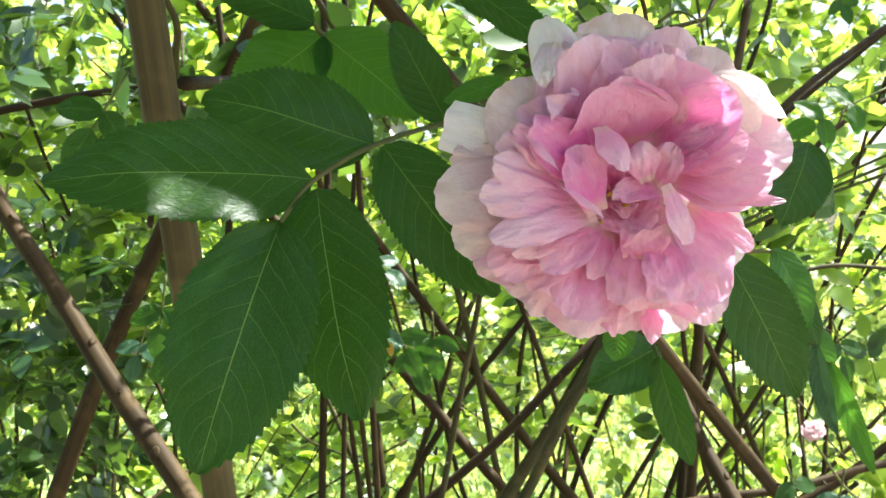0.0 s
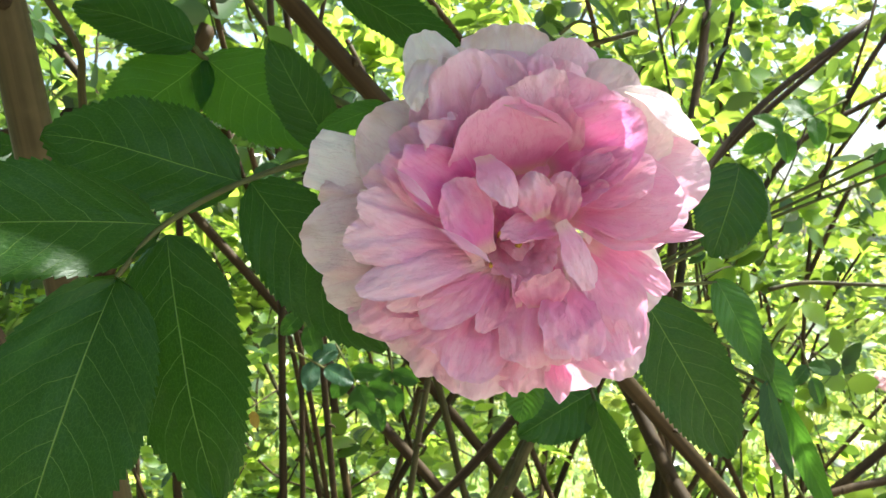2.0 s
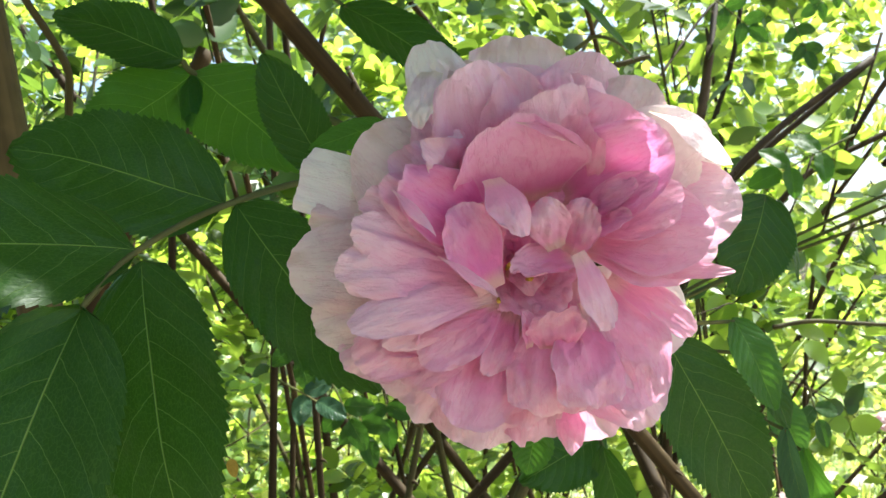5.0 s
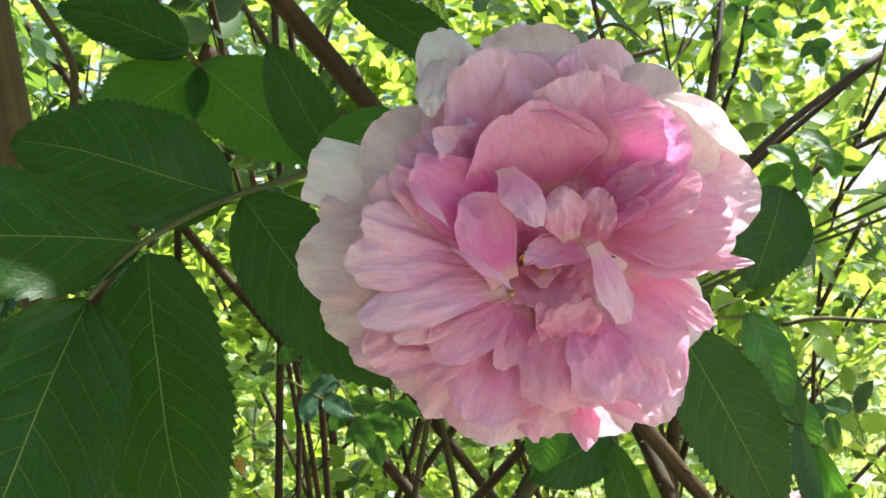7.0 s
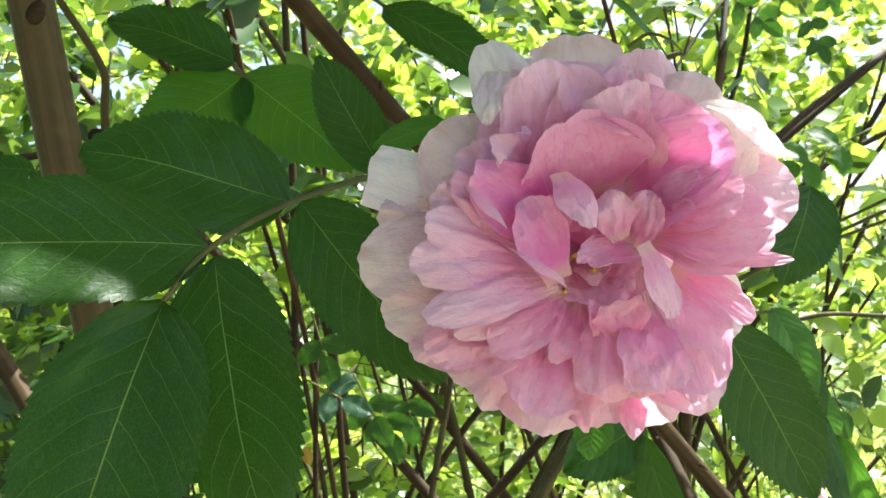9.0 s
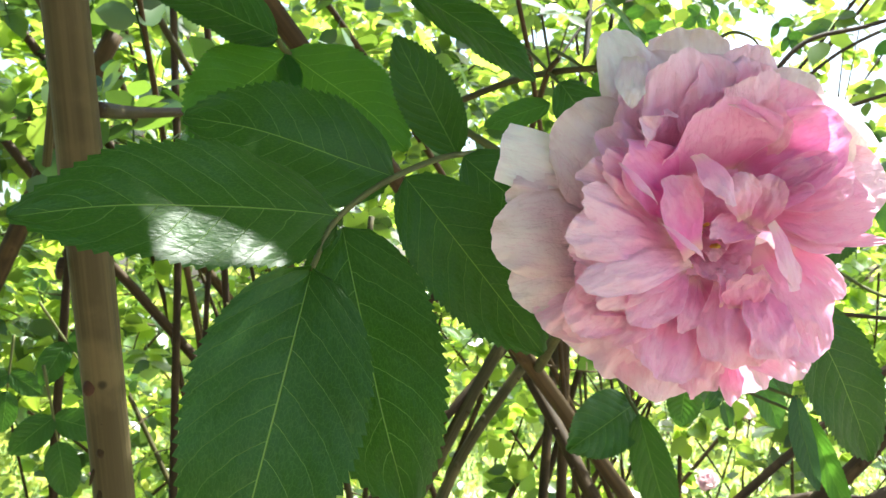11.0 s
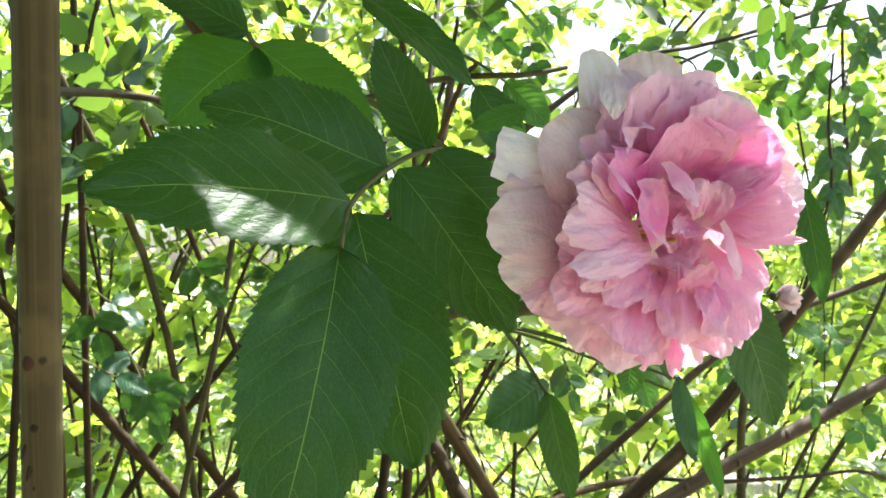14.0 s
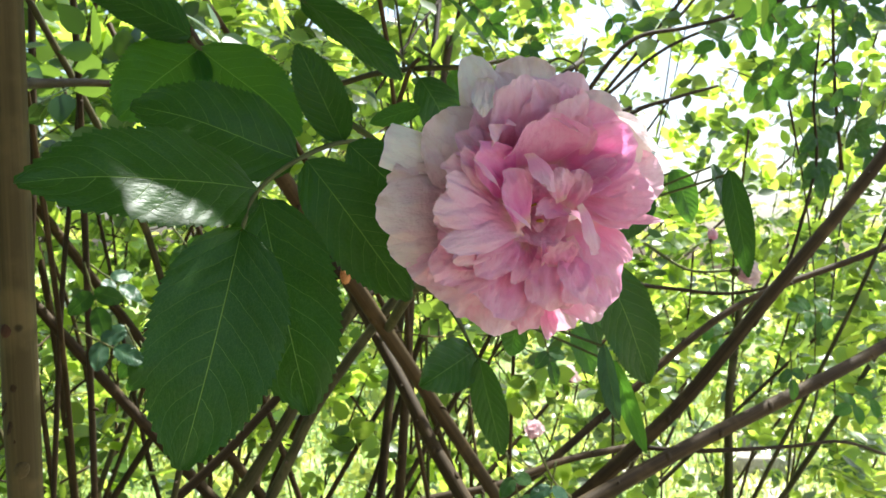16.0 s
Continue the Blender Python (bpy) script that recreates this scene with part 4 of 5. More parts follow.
cane([(0.2851, 1.1000, 1.0108), (0.2902, 1.1000, 1.1655), (0.2942, 1.1000, 1.2826), (0.3330, 1.1500, 1.4425), (0.3681, 1.2000, 1.5824)], .0095, .0075, "upright brown rose cane", CANE)
cane([(.40, 1.45, 1.3), (.4223, 1.4884, 1.4), (.4562, 1.5537, 1.5316), (.4913, 1.6216, 1.6684), (.55, 1.75, 1.9)], .011, .008, "upright dark brown rose cane", CANE_DARK)
cane([(0.1867, 1.1500, 0.9957), (0.1395, 1.1500, 1.1181), (0.1058, 1.1500, 1.2079), (0.0192, 1.1500, 1.4060), (-0.0469, 1.1500, 1.5458)], .0060, .0045, BRN)
cane([(-0.0462, 1.3000, 0.9513), (0.0396, 1.3000, 1.0920), (0.1397, 1.3000, 1.2250), (0.2746, 1.3000, 1.4234)], .008, .006, "slanting grey-brown rose cane", CANE_DARK)
cane([(0.0122, 0.9000, 1.0614), (0.0284, 0.9000, 1.1575), (0.0446, 0.9000, 1.2483), (0.0580, 0.9000, 1.3587)], .005, .004, "thin upright green cane", CANE_GREEN)
cane([(0.3341, 1.3000, 0.9569), (0.4262, 1.3000, 1.1049), (0.4896, 1.3000, 1.2154), (0.5790, 1.3000, 1.3914)], .007, .005, BRN)
cane([(0.0745, 1.0000, 1.1024), (0.1175, 1.0000, 1.1490), (0.1553, 1.0000, 1.1906), (0.2598, 1.0500, 1.2949), (0.3760, 1.1000, 1.4415), (0.5328, 1.1500, 1.5599)], .0085, .0055, "dark brown arching cane", CANE_DARK)
cane([(0.3536, 1.4000, 1.0114), (0.4349, 1.4000, 1.2593), (0.5310, 1.4000, 1.4339), (0.6471, 1.4000, 1.5059), (0.7505, 1.4000, 1.5475)], .008, .006, "dark brown arching cane", CANE_DARK)
cane([(0.3383, 1.7000, 1.1213), (0.4857, 1.7000, 1.4922), (0.5459, 1.7000, 1.6615), (0.5674, 1.7000, 1.7753)], .009, .006, "upright dark brown rose cane", CANE_DARK)


# ---------------------------------------------------------------- faded blooms and buds farther back
def small_rose(at, size, way, label, material, foot, petals=9, spread=.5):
    """A half-open or fading bloom: cupped petals round a core, green calyx, thin stalk."""
    bloom = tagged(new("rosebud"), label, "rosebud", "small blooms in the thicket")
    at, way = Vector(at), Vector(way).normalized()
    side = way.cross(Vector((.1, .2, 1))).normalized()
    up = way.cross(side)
    for k in range(petals):
        a = k * 2.4
        ring = k / petals
        out = side * math.cos(a) + up * math.sin(a)
        tip = at + way * size * (1.05 - .25 * ring) + out * size * spread * (.25 + ring)
        petal(bloom, at + out * size * .05, tip, size * (.75 + .5 * ring), -size * .22 * (1 + ring), .25, -size * .1 * ring, material, .8, tuple(-out + way * .3))
    rows = [[at + way * (size * (f - .5) * .55) + (side * math.cos(j * math.pi / 5) + up * math.sin(j * math.pi / 5)) * size * r for j in range(10)] for f, r in ((0, .06), (.25, .2), (.6, .22), (1, .13))]
    part("calyx", grid_mesh("calyx", rows, [[(j / 10, .1) for j in range(10)] for _ in range(4)], True), CANE_GREEN, bloom)
    for k in range(4):
        out = side * math.cos(k * 1.6) + up * math.sin(k * 1.6)
        leaflet(bloom, at + out * size * .1, at + out * size * .6 - way * size * .15, size * .18, tuple(way), .1, .05, LEAF_SUNLIT, "sepal", 5)
    mid = (at + Vector(foot)) / 2 + Vector((0, 0, -.01))
    stalk(bloom, [tuple(at - way * size * .2), tuple(mid), foot], .0009, .0014)
    return bloom


small_rose((0.2754, 0.7200, 1.1599), .013, (-.2, -.5, .8), "small fading pale pink rosebud on a thin stalk", PALE, (0.3815, 0.8600, 1.0732))
small_rose((0.3798, 0.6080, 1.2949), .017, (.9, -.3, -.1), "withered cream and pink bloom with a green hip", PALE, (0.3587, 0.7000, 1.3154), 8, .4)
small_rose((-0.1580, 0.9200, 1.1500), .017, (.3, -.8, .4), "half-open pink rose low in the thicket", LIGHT, (-0.1900, 1.0500, 1.0600), 12, .8)
small_rose((0.6959, 1.5000, 1.1061), .020, (.1, -.8, .5), "small pale pink rose in the sun", PALE, (0.7380, 1.6000, 1.0010), 10, .8)
small_rose((0.7677, 1.2000, 1.3353), .016, (.1, -.4, .9), "small closed pinkish brown rosebud", BLUSH, (0.8163, 1.2500, 1.2580), 6, .3)
small_rose((0.3803, 2.2000, 1.4084), .02, (.1, -.8, .5), "small pale pink rose in the sun", PALE, (0.4057, 2.3000, 1.2968), 10, .8)


def mid_leaf(label, at, way, size, up, material=None, n=5):
    """A whole rose leaf at middle distance: a stalk with leaflets in pairs and one at the tip."""
    leaf = tagged(new("rose_leaf"), label, "leaf", "leaves of the thicket")
    at, way, up = Vector(at), Vector(way).normalized(), Vector(up)
    side = way.cross(up).normalized()
    long = size * (n - 1) * .42
    stalk(leaf, [tuple(at - way * size * .5), tuple(at + way * long * .5), tuple(at + way * long)], .0009, .0005, "leaf_stalk")
    leaflet(leaf, at + way * long, at + way * (long + size), size * .6, up, .12, .06, material, teeth=12)
    for k in range(n // 2):
        for w in (-1, 1):
            foot = at + way * long * (.30 + .55 * k / max(1, n // 2 - 1) if n > 3 else .5)
            d = (way * .45 + side * w + Vector((0, 0, -.12))).normalized()
            leaflet(leaf, foot, foot + d * size * .92, size * .56, up, .12, .06, material, teeth=12)
    return leaf


DK, LT = "shaded green rose leaf in the thicket", "sunlit bright green rose leaf in the thicket"
mid_leaf(DK, (0.6193, 0.9500, 1.5614), (.7, .1, .35), .034, (0, -.9, -.5))
mid_leaf(DK, (0.6282, 0.9500, 1.5174), (.8, .1, -.15), .034, (0, -.9, -.5))
mid_leaf(DK, (0.7596, 0.9800, 1.5136), (.15, 0, -1), .032, (0, -1, .2))
mid_leaf(DK, (0.7314, 0.9500, 1.4704), (.2, 0, -1), .034, (0, -1, .2))
mid_leaf(DK, (0.8130, 1.0000, 1.5914), (.5, 0, .5), .036, (0, -1, .2))
mid_leaf(LT, (0.7531, 1.1000, 1.6207), (-.5, .1, -.3), .034, (0, -.8, .6), LEAF_SUNLIT)
mid_leaf(DK, (0.9248, 1.0500, 1.5078), (-.2, .1, -1), .034, (0, -1, .2))
mid_leaf(DK, (-0.0510, 0.8500, 1.2800), (.7, -.2, -.5), .022, (.2, -.8, .6), LEAF_SHEEN, 3)
mid_leaf(DK, (-0.0595, 0.8000, 1.2333), (.6, -.2, -.3), .026, (.1, -.9, .4), LEAF_SHEEN, 3)
mid_leaf(DK, (-0.0150, 0.8500, 1.2120), (.3, -.1, -1), .026, (.1, -1, .1), None, 3)
mid_leaf(DK, (0.0003, 0.7500, 1.3107), (.3, -.1, -.4), .024, (.1, -1, .1), None, 3)
mid_leaf(DK, (-0.0600, 0.8000, 1.2759), (.3, 0, -1), .026, (0, -1, .2), None, 3)
mid_leaf(DK, (-0.0271, 0.8000, 1.2298), (.4, 0, -.8), .026, (0, -1, .2), None, 3)
mid_leaf(DK, (0.0028, 0.9500, 1.2137), (.1, 0, -1), .028, (0, -1, .2), None, 3)
mid_leaf(DK, (-0.1844, 0.6080, 1.3818), (-.5, 0, -.8), .030, (.3, -.9, .3), None, 3)
mid_leaf(DK, (-0.1857, 0.7200, 1.2560), (-.1, 0, -1), .026, (.2, -1, .2), None, 3)
mid_leaf(DK, (-0.2235, 0.8000, 1.2194), (-.2, -.1, -.8), .022, (.2, -.8, .6), LEAF_SHEEN, 3)
mid_leaf(DK, (0.3654, 0.8500, 1.4211), (-.6, 0, -.3), .03, (.1, -.9, .4), LEAF_SUNLIT, 5)
mid_leaf(DK, (0.3216, 0.8000, 1.2273), (.3, 0, -1), .022, (.1, -.9, .3), None, 3)
mid_leaf(DK, (0.2684, 0.7500, 1.1312), (.2, 0, -.6), .022, (.1, -.9, .5), None, 5)
mid_leaf(DK, (-0.1416, 0.6080, 1.2440), (.2, 0, -1), .030, (.1, -1, .2), None, 3)
mid_leaf(DK, (-0.1496, 0.6600, 1.2779), (.4, 0, -.6), .030, (.1, -1, .2), None, 3)
for at, way in (((0.6786, 0.9500, 1.5792), (.6, .1, -.5)), ((0.7257, 0.9200, 1.5430), (.4, 0, -.8)), ((0.8437, 1.0000, 1.6343), (-.4, 0, -.7)), ((0.7628, 0.9500, 1.4956), (.5, .1, -.4)), ((0.7804, 1.0500, 1.6631), (.7, 0, -.2)), ((0.7722, 1.1000, 1.6592), (.5, .1, -.3)), ((0.7579, 1.0000, 1.4568), (.3, 0, -.7))):
    mid_leaf(DK, at, way, .030, (.1, -.9, -.3))
for at, way in (((0.3136, 1.0000, 1.5794), (.5, 0, -.4)), ((0.4435, 1.1500, 1.6034), (.3, 0, -.7)), ((0.5230, 1.2000, 1.6581), (-.5, 0, -.4)), ((0.6207, 1.2500, 1.6548), (.4, 0, -.5))):
    mid_leaf(DK, at, way, .024, (.1, -.9, -.2))
mid_leaf(LT, (0.9832, 1.1000, 1.1253), (-.7, 0, -.2), .032, (0, -.8, .6), LEAF_SUNLIT)
mid_leaf(LT, (0.9023, 1.1000, 1.2347), (-.7, 0, .1), .032, (0, -.8, .6), LEAF_SUNLIT)
mid_leaf(LT, (0.7633, 1.2000, 1.2275), (.3, 0, -.6), .030, (0, -.8, .6), LEAF_SUNLIT)
mid_leaf(DK, (0.6263, 0.8500, 1.2020), (.1, 0, -1), .022, (0, -1, .2), None, 3)
mid_leaf(DK, (0.3085, 0.7500, 1.1217), (-.1, 0, -.6), .022, (0, -.8, .6), LEAF_SHEEN, 5)


def twig(points, r0, r1, label, material=None, name="twig"):
    thing = tagged(new(name), label, "twig", "twigs of the thicket")
    part("stem", tube("stem", points, r0, r1, 7, 6, .25, points[0][0] * 57), material or CANE, thing)
    line = spline(points, 4)
    for k in range(2, len(line) - 1, 3):
        knob(thing, line[k], (random.Random(k).uniform(-1, 1), -.6, .4), r0 * .55, "node", material or CANE)
    return thing


twig([(-0.0890, 0.4000, 1.3578), (-0.0885, 0.5200, 1.3771), (-0.0609, 0.6350, 1.3981), (-0.0305, 0.6600, 1.4013), (0.0018, 0.7000, 1.4031)], .0029, .0018, "brown side branch growing from the tan trunk", CANE_DARK)
twig([(0.0502, 0.5000, 1.3831), (0.0670, 0.4700, 1.3871), (0.0747, 0.4300, 1.3834), (0.0970, 0.4200, 1.3847), (0.1155, 0.4200, 1.3896)], .0016, .0010, "thin green-brown twig above the bloom", CANE_GREEN)
twig([(0.0555, 0.5200, 1.3182), (0.0683, 0.5000, 1.3339), (0.0722, 0.4600, 1.3581), (0.0724, 0.4300, 1.3814), (0.0741, 0.4200, 1.3863)], .0016, .0010, "thin brown twig behind the leaf stalk")
twig([(-0.1333, 0.5500, 1.3563), (-0.1250, 0.5200, 1.3871), (-0.1197, 0.5000, 1.4035), (-0.1310, 0.4800, 1.4280), (-0.1377, 0.4700, 1.4439)], .0022, .0014, "thin green arching twig beside the trunk", CANE_GREEN)
twig([(0.7003, 0.9500, 1.3016), (0.7223, 0.9500, 1.3678), (0.7367, 0.9500, 1.4278), (0.7307, 0.9500, 1.4935), (0.7365, 0.9500, 1.5734)], .0022, .0014, "thin dark upright twig against the sky", CANE_DARK)
twig([(0.4848, 1.1000, 1.4604), (0.5295, 1.1000, 1.5302), (0.5800, 1.1000, 1.5824), (0.6581, 1.1000, 1.6048), (0.7526, 1.1000, 1.6370), (0.9081, 1.1000, 1.6992)], .0034, .0022, "dark arching twig against the sky", CANE_DARK)
twig([(0.5429, 1.1500, 1.4408), (0.6079, 1.1500, 1.4969), (0.6674, 1.1500, 1.5203), (0.7378, 1.1500, 1.5436)], .0036, .0022, "dark broken branch end against the sky", CANE_DARK)
twig([(0.5844, 1.2000, 1.5169), (0.6880, 1.2000, 1.5999), (0.8174, 1.2000, 1.6571), (0.9459, 1.2000, 1.6878), (1.1041, 1.2000, 1.7315)], .0026, .0018, "dark arching twig against the sky", CANE_DARK)
twig([(0.4947, 0.9500, 1.1009), (0.5743, 0.9300, 1.0967), (0.6940, 0.9300, 1.0972), (0.7652, 0.9300, 1.0997), (0.8493, 0.9500, 1.0775)], .0026, .0018, "thin dark twig lying across the canes", CANE_DARK)
twig([(0.5688, 1.1000, 1.2750), (0.6343, 1.1000, 1.2689), (0.7138, 1.0800, 1.2637), (0.7938, 1.0600, 1.2802)], .0030, .0020, "thin dark twig across the leaves", CANE_DARK)
twig([(-0.4847, 1.1000, 1.4249), (-0.4357, 1.1000, 1.4347), (-0.3805, 1.1000, 1.4459), (-0.3191, 1.1200, 1.4577), (-0.2705, 1.1500, 1.4723)], .0050, .0035, "dark level branch behind the trunk", CANE_DARK)
twig([(-0.5250, 1.2000, 1.5965), (-0.5043, 1.2000, 1.5034), (-0.4837, 1.2000, 1.4369), (-0.4597, 1.2000, 1.3769), (-0.4289, 1.2000, 1.3036)], .0028, .0020, "thin dark hanging twig", CANE_DARK)
twig([(0.3299, 0.9000, 1.2725), (0.3599, 0.9000, 1.2779), (0.4040, 0.9000, 1.2760), (0.4451, 0.9000, 1.2741)], .0022, .0016, "thin green-brown twig among the leaves", CANE_GREEN)
twig([(0.3221, 1.2000, 1.3613), (0.4142, 1.2000, 1.4496), (0.4865, 1.2000, 1.5108), (0.5522, 1.2000, 1.5650)], .0045, .0030, "dark slanting twig among the leaves", CANE_DARK)

# ---------------------------------------------------------------- thicket leaves in the mass
def leaf_mass(name, sprays, material, label, category="leaves", gaps=()):
    """Many sprays of leaflets in one mesh: rows of (foot, direction, size, leaflets)."""
    rng = np.random.default_rng(len(name) * 7 + len(sprays))
    # one leaflet: a folded pointed oval of eight triangles, long axis x
    xs, ys = (0, .10, .30, .56, .80, .95), (0, .15, .28, .29, .17, .05)
    mid = [(x, 0, .02 * math.sin(3 * x)) for x in xs] + [(1.02, 0, -.03)]
    cross = np.array(mid + [(x, w * y, .05 * y / .29 + .02 * math.sin(3 * x)) for w in (1, -1) for x, y in list(zip(xs, ys))[1:]])
    tris = []
    for w, o in ((0, 7), (1, 12)):
        strip = [(0, 1, o)] + [q for k in range(4) for q in ((k + 1, k + 2, o + k + 1), (k + 1, o + k + 1, o + k))] + [(5, 6, o + 4)]
        tris += [q if w == 0 else q[::-1] for q in strip]
    tris, each = np.array(tris), len(cross)
    stem = np.array([(0, 1, 2), (3, 4, 5), (0, 3, 4), (0, 4, 1), (1, 4, 5), (1, 5, 2), (2, 5, 3), (2, 3, 0)])
    verts, faces, count = [], [], 0
    for foot, way, size, n in sprays:
        way = np.array(way) / np.linalg.norm(way)
        up = np.array((0, 0, 1.0)) + rng.normal(0, .45, 3)
        side = np.cross(way, up)
        side /= np.linalg.norm(side)
        up = np.cross(side, way)
        for k in range(n):
            pair, left = (k + 1) // 2, 1 if k % 2 else -1
            if k == 0:
                d, at = way, size * 1.0 * ((n + 1) // 2)
            else:
                d, at = way * .45 + side * left, size * .95 * pair
            d = d + rng.normal(0, .22, 3)
            d /= np.linalg.norm(d)
            nn = up + rng.normal(0, .3, 3)
            nn -= d * (nn @ d)
            nn /= np.linalg.norm(nn)
            s = size * rng.uniform(.9, 1.5)
            droop = np.array((0, 0, -.12 * s))
            local = cross * s * np.array((1.25, 1.25 * rng.uniform(.8, 1.2), 1))
            p = np.array(foot) + way * at * .55 + droop
            if any(np.linalg.norm((m := p + d * s * .6 - q) - np.array(SUN) * (m @ np.array(SUN))) < r + s * .32 and m @ np.array(SUN) > .06 for q, r in gaps):
                continue
            verts.append(p + local[:, :1] * d + local[:, 1:2] * np.cross(nn, d) + local[:, 2:] * nn)
            faces.append(tris + count)
            count += each
        a, b = np.array(foot) - way * size * .5, np.array(foot) + way * size * .55 * ((n + 1) // 2)
        verts.append(np.array([q + w * r for q, r in ((a, size * .035), (b, size * .02)) for w in (side, up, -side - up)]))
        faces.append(stem + count)
        count += 6
    v, f = np.concatenate(verts), np.concatenate(faces)
    me = bpy.data.meshes.new(name)
    me.from_pydata(v.tolist(), [], f.tolist())
    me.polygons.foreach_set("use_smooth", [True] * len(me.polygons))
    me.update()
    return tagged(part(name, me, material), label, category, kind="stuff")


def clearing(x, y, z):
    """How open the thicket is in a direction: one towards the bright gap of sky, nought in the bushes."""
    az, el = math.degrees(math.atan2(x, y)), math.degrees(math.atan2(z - 1.3, math.hypot(x, y)))
    a = min(1, max(0, (az - 19) / 9))
    e = min(1, max(0, (el - 0) / 5))
    return a * e


# spots low in the thicket that the sun reaches
SUNNY = [(np.array(p), r) for p, r in (((-0.1370, 1.7000, 1.0681), .14), ((0.0430, 2.0000, 0.9402), .10), ((0.7700, 1.9000, 0.9894), .14), ((1.4413, 2.2000, 0.9042), .14), ((1.0401, 2.6000, 0.7750), .22), ((0.5962, 2.2000, 0.7901), .10), ((-0.0502, 1.8000, 0.9474), .10), ((0.7721, 1.9000, 0.9975), .12))]


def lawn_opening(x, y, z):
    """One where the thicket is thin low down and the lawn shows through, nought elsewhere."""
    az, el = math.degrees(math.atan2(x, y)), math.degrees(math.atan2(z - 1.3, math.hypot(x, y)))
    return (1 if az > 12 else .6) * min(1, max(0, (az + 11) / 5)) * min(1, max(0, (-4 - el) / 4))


def build_thicket():
    rng = np.random.default_rng(4)
    near, mid = [], []
    while len(near) < 1900:
        y = rng.uniform(1.15, 2.1)
        x = rng.uniform(-.62, .95) * y
        z = 1.3 + rng.uniform(-.42, .33) * y
        clump = noise.noise((x * 2.6, y * 2.6, z * 2.6)) + .6 * noise.noise((x * 6, y * 6, z * 6))
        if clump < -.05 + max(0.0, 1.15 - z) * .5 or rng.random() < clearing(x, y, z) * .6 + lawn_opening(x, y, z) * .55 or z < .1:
            continue
        near.append(((x, y, z), rng.normal(0, 1, 3) + np.array((0, 0, -.1)), rng.uniform(.015, .027), 7))
    while len(mid) < 3600:
        y = rng.uniform(2.1, 3.6)
        x = rng.uniform(-.72, 1.05) * y
        z = 1.3 + rng.uniform(-.36, .38) * y
        clump = noise.noise((x * 1.5, y * 1.5, z * 1.5)) + .6 * noise.noise((x * 4, y * 4, z * 4))
        low = max(0.0, (1.15 - z)) * .5
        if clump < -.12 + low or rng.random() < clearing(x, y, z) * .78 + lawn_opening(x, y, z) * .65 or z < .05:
            continue
        mid.append(((x, y, z), rng.normal(0, 1, 3), rng.uniform(.020, .034), 7))
    low = []
    while len(low) < 3200:
        y = rng.uniform(3.6, 7.5)
        x, z = rng.uniform(-.75, 1.1) * y, rng.uniform(.05, 1.25) ** 1.2
        if noise.noise((x * 1.2, y * 1.2, z * 1.2)) + .5 * noise.noise((x * 4, y * 4, z * 4)) < .0:
            continue
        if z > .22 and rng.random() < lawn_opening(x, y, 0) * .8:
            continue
        low.append(((x, y, z), rng.normal(0, 1, 3) + np.array((0, 0, .3)), rng.uniform(.028, .042), 7))
    # sprays added to darken these spots; their shade is put into the leaf colour
    shade = []
    while len(shade) < 130:
        y = rng.uniform(1.0, 1.5)
        x, z = rng.uniform(-.50, -.29) * y, 1.3 + rng.uniform(-.27, -.02) * y
        shade.append(((x, y, z), rng.normal(0, 1, 3), rng.uniform(.014, .022), 7))
    while len(shade) < 220:
        y = rng.uniform(.75, 1.3)
        x, z = rng.uniform(-.42, .12) * y - .05, 1.3 + rng.uniform(.06, .34) * y
        shade.append(((x, y, z), rng.normal(0, 1, 3), rng.uniform(.016, .024), 7))
    leaf_mass("shaded_leaves", shade, FOLIAGE_SHADE, "shaded green leaves between the canes beside the trunk")
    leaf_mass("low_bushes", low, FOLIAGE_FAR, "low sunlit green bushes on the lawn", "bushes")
    leaf_mass("thicket_leaves", near, FOLIAGE, "sunlit yellow-green rose leaves of the thicket behind", gaps=SUNNY)
    leaf_mass("thicket_leaves_behind", mid, FOLIAGE, "bright sunlit green leaves of the bushes farther back", gaps=SUNNY)
    far = []
    while len(far) < 5200:
        y = rng.uniform(8, 16)
        x = rng.uniform(-.8, 1.25) * y
        top = 5.5 + 2.5 * noise.noise((x * .25, y * .25, 0))
        z = rng.uniform(0.05, top) if rng.random() < .8 else rng.uniform(.05, .7)
        clump = noise.noise((x * .6, y * .6, z * .6)) + .5 * noise.noise((x * 1.8, y * 1.8, z * 1.8))
        if clump < -.02 or rng.random() < clearing(x, y, z) * .85:
            continue
        far.append(((x, y, z), rng.normal(0, 1, 3), rng.uniform(.06, .11), 7))
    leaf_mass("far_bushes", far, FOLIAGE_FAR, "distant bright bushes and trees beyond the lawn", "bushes")


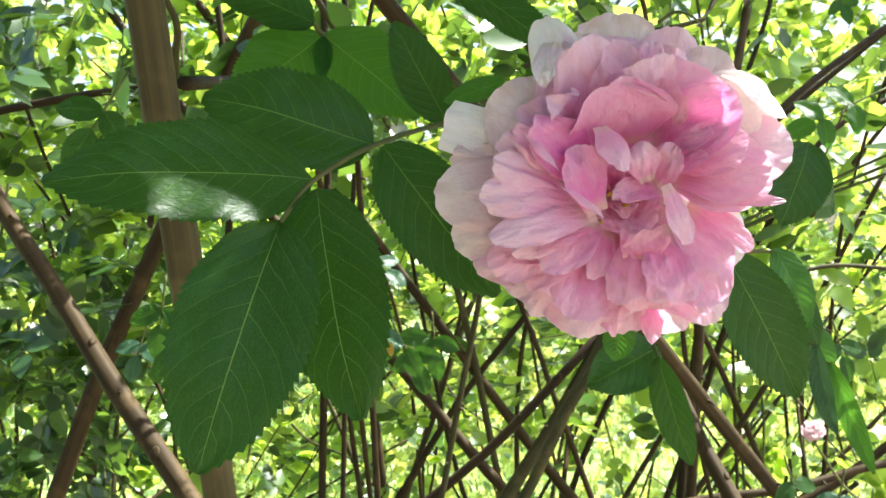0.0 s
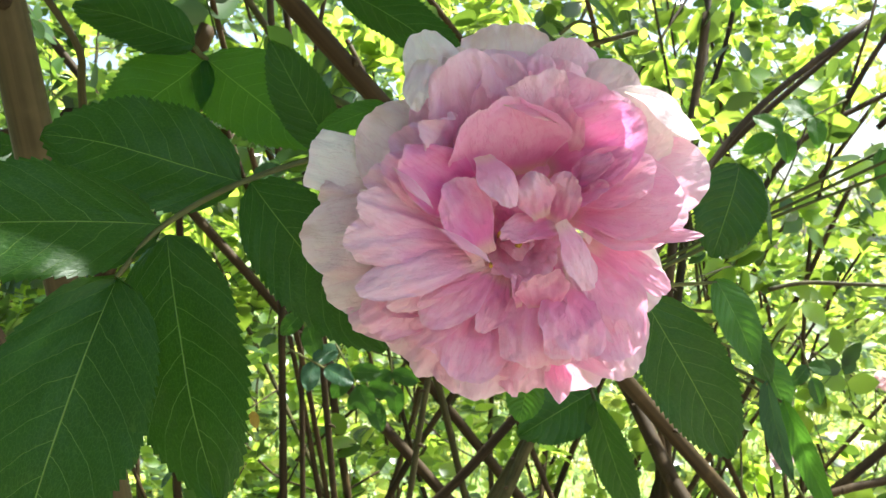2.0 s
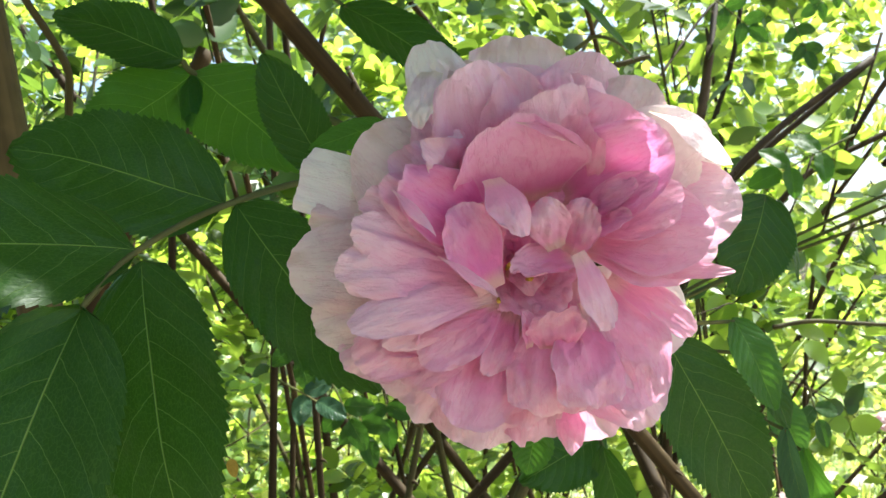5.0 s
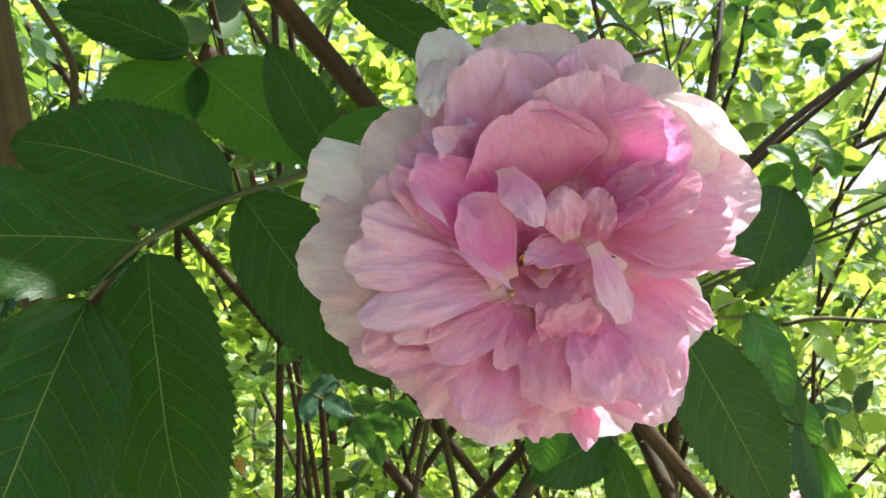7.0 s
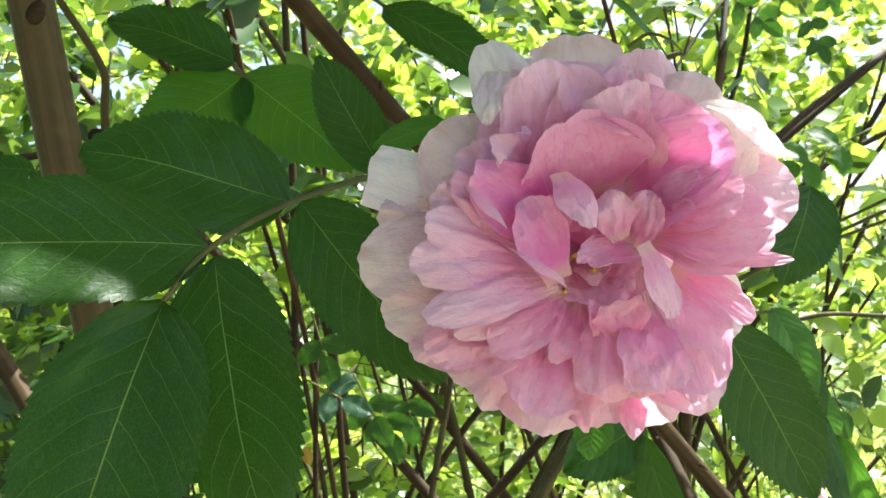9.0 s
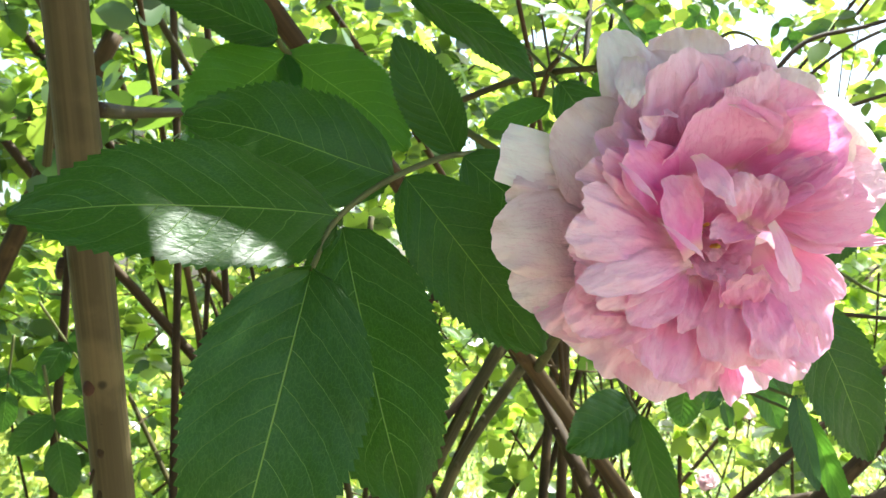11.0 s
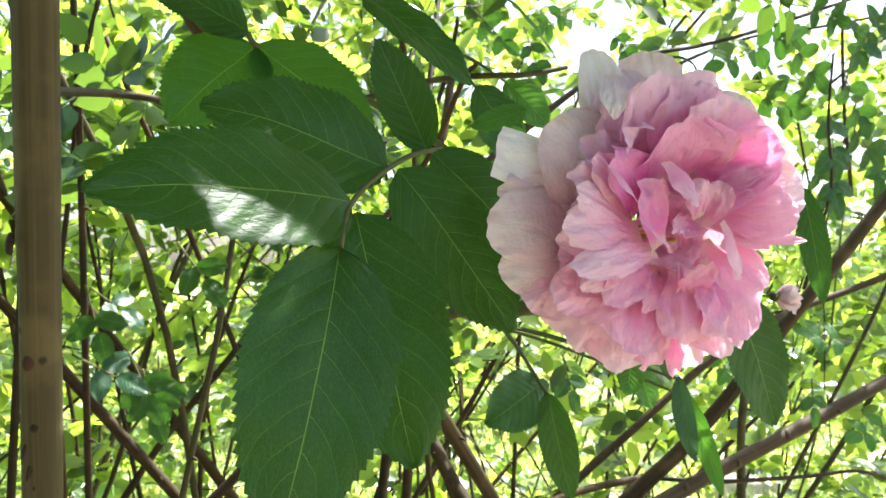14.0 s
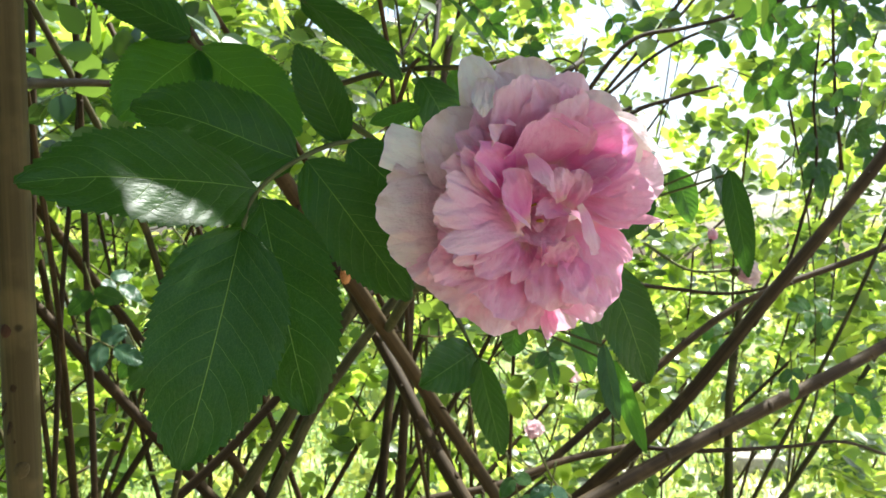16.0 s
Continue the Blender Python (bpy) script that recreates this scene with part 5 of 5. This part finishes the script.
def build_unseen_canopy():
    """Unseen leaves added above the view to keep the bloom in broken shade, with gaps for sun."""
    rng = np.random.default_rng(9)
    lit = [(np.array(p), r) for p, r in (((0.0803, 0.2420, 1.3356), .008), ((0.0835, 0.2430, 1.3338), .010), ((0.0874, 0.2440, 1.3300), .008), ((0.1534, 0.3830, 1.2464), .003), ((0.1342, 0.3650, 1.2836), .006), ((0.1749, 0.4500, 1.2536), .006), ((0.0983, 0.4300, 1.3760), .008), ((0.0830, 0.2590, 1.2991), -.001), ((-0.0350, 0.2490, 1.3085), .0005), ((-0.0400, 0.2500, 1.3072), .0002), ((-0.0414, 0.3390, 1.3715), -.001), ((-0.0385, 0.2738, 1.3305), .0004))]
    sprays = []
    while len(sprays) < 640:
        p = Vector((rng.uniform(-.25, .60), rng.uniform(.02, .75), rng.uniform(1.52, 1.95)))
        sprays.append((tuple(p), rng.normal(0, 1, 3) * np.array((1, 1, .3)), rng.uniform(.020, .030), 7))
    leaf_mass("canopy_leaves", sprays, FOLIAGE_SHADE, "unseen leaves added overhead to shade the bloom", gaps=lit)
    # unseen leaf wall added behind and left of the eye to cut the sky fill
    arch = []
    while len(arch) < 1600:
        d = rng.normal(0, 1, 3)
        d /= np.linalg.norm(d)
        far = rng.uniform(1.5, 2.3)
        p = np.array((0, -.1, .9)) + d * far * np.array((1.1, 1, 1))
        turn = math.degrees(math.atan2(p[0], p[1]))
        if p[2] < .1 or p[0] > .0 or -62 < turn < 90:
            continue
        if noise.noise(tuple(p * 1.6)) < -.22:
            continue
        arch.append((tuple(p), rng.normal(0, 1, 3), rng.uniform(.04, .065), 7))
    leaf_mass("arching_leaves", arch, FOLIAGE_SHADE, "unseen leaves added behind the eye to cut the sky light", gaps=lit)


def build_shade_tops():
    """Unseen leaves added above the view, farther back, whose gaps dapple the thicket."""
    rng = np.random.default_rng(21)
    sprays = []
    while len(sprays) < 600:
        y = rng.uniform(.9, 3.4)
        x, z = rng.uniform(-.9, 1.5) * (y + .4), rng.uniform(2.0, 3.0) + .12 * y
        if noise.noise((x * 1.3, y * 1.3, z)) + .5 * noise.noise((x * 4, y * 4, z * 2)) < .1:
            continue
        sprays.append(((x, y, z), rng.normal(0, 1, 3), rng.uniform(.035, .05), 7))
    leaf_mass("bush_tops", sprays, FOLIAGE_SHADE, "unseen leaves added overhead to dapple the thicket", gaps=SUNNY)


build_thicket()
build_unseen_canopy()
build_shade_tops()


def build_random_canes():
    rng = np.random.default_rng(12)
    for k in range(115):
        y = rng.uniform(1.1, 3.4)
        x = rng.uniform(-.65, .85) * y
        if clearing(x, y, 1.5) > .7 and rng.random() < .6:
            continue
        lean = rng.normal(0, .42, 2)
        tall = rng.uniform(1.5, 2.4)
        pts = [(x, y, -.03)]
        for i in range(1, 6):
            f = i / 5
            pts.append((x + lean[0] * tall * f**1.3 + rng.normal(0, .02), y + lean[1] * .6 * tall * f**1.3 + rng.normal(0, .02), tall * f * (1 - .08 * f)))
        r = rng.uniform(.003, .0075)
        thing = part("cane", tube("cane", pts, r, r * .45, 6, 5, .15, k), (CANE, CANE_DARK, CANE_GREEN, CANE)[k % 4])
        tagged(thing, ("brown", "dark brown", "green-brown", "brown")[k % 4] + " rose cane standing in the thicket", "cane", "canes of the thicket")


build_random_canes()


def build_twigs():
    rng = np.random.default_rng(31)
    for k in range(90):
        y = rng.uniform(1.0, 2.4)
        x, z = rng.uniform(-.6, .85) * y, 1.3 + rng.uniform(-.3, .32) * y
        d = rng.normal(0, 1, 3) * np.array((1, .5, .8))
        d /= np.linalg.norm(d)
        long, sag = rng.uniform(.25, .6), rng.normal(0, .05)
        pts = [tuple(np.array((x, y, z)) + d * long * f + np.array((rng.normal(0, .008), 0, -sag * 4 * f * (1 - f) + rng.normal(0, .008)))) for f in (0, .25, .5, .75, 1)]
        r = rng.uniform(.0012, .003)
        twig = tagged(new("twig"), "thin " + ("brown", "dark", "greenish")[k % 3] + " twig crossing the thicket", "twig", "twigs of the thicket")
        part("stem", tube("stem", pts, r, r * .4, 5, 5, .2, k), (CANE, CANE_DARK, CANE_GREEN)[k % 3], twig)
        for f in (1, 3):
            p = Vector(pts[f])
            e = p + Vector(rng.normal(0, 1, 3)).normalized() * rng.uniform(.05, .14)
            part("side_twig", tube("side_twig", [tuple(p), tuple((p + e) / 2 + Vector((0, 0, .008))), tuple(e)], r * .6, r * .25, 5, 4), (CANE, CANE_DARK, CANE_GREEN)[k % 3], twig)


build_twigs()


# ---------------------------------------------------------------- lawn
def build_grass():
    """Blades of the sunlit lawn seen low between the canes."""
    rng = np.random.default_rng(31)
    n = 26000
    y = 2.2 + 7.5 * rng.random(n) ** 1.3
    x = y * rng.uniform(-.25, .95, n)
    turn, long, lean = rng.uniform(0, 6.28, n), rng.uniform(.04, .13, n), rng.uniform(.2, .9, n)
    foot = np.stack((x, y, np.full(n, -.005)), 1)
    side = np.stack((np.cos(turn), np.sin(turn), np.zeros(n)), 1) * .004 * (1 + .12 * y[:, None])
    way = np.stack((-np.sin(turn), np.cos(turn), np.zeros(n)), 1) * (lean * long)[:, None]
    up = np.stack((np.zeros(n), np.zeros(n), long), 1)
    v = np.stack((foot - side, foot + side, foot + way * .35 + up * .6 + side * .8, foot + way * .35 + up * .6 - side * .8, foot + way + up * .85), 1).reshape(-1, 3)
    k = np.arange(n)[:, None] * 5
    f = [list(q) for q in (k + np.array((0, 1, 2, 3))).tolist()] + [list(q) for q in (k + np.array((3, 2, 4))).tolist()]
    me = bpy.data.meshes.new("grass")
    me.from_pydata(v.tolist(), [], f)
    me.update()
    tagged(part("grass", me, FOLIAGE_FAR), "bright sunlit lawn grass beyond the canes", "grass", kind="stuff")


def build_stone(x, y, size, tall):
    """A flat weathered stone lying in the grass."""
    rows = []
    for i in range(7):
        v = i / 6
        r = size * (1 if v < .5 else math.cos((v - .5) * math.pi) ** .5 + .02) * (.95 + .1 * v)
        rows.append([Vector((x + r * 1.4 * math.cos(a) * (1 + .25 * noise.noise((math.cos(a) + x, math.sin(a), v))), y + r * math.sin(a) * (1 + .25 * noise.noise((math.cos(a), math.sin(a) + y, v))), -.02 + tall * min(1, v * 1.7))) for a in (k * math.pi / 9 for k in range(18))])
    me = grid_mesh("stone", rows, [[(k / 18, i / 6) for k in range(18)] for i in range(7)], True)
    tagged(part("stone", me, STONE), "flat pale weathered stone lying in the grass", "stone", "stones on the lawn")


STONE = bark_material("pale_stone", (0.30, 0.26, 0.21), (0.44, 0.39, 0.32), 0.3)
build_grass()
for place in ((4.0, 5.28, .17, .14), (4.25, 5.6, .12, .2), (3.15, 5.32, .10, .07), (2.72, 6.6, .20, .07)):
    build_stone(*place)
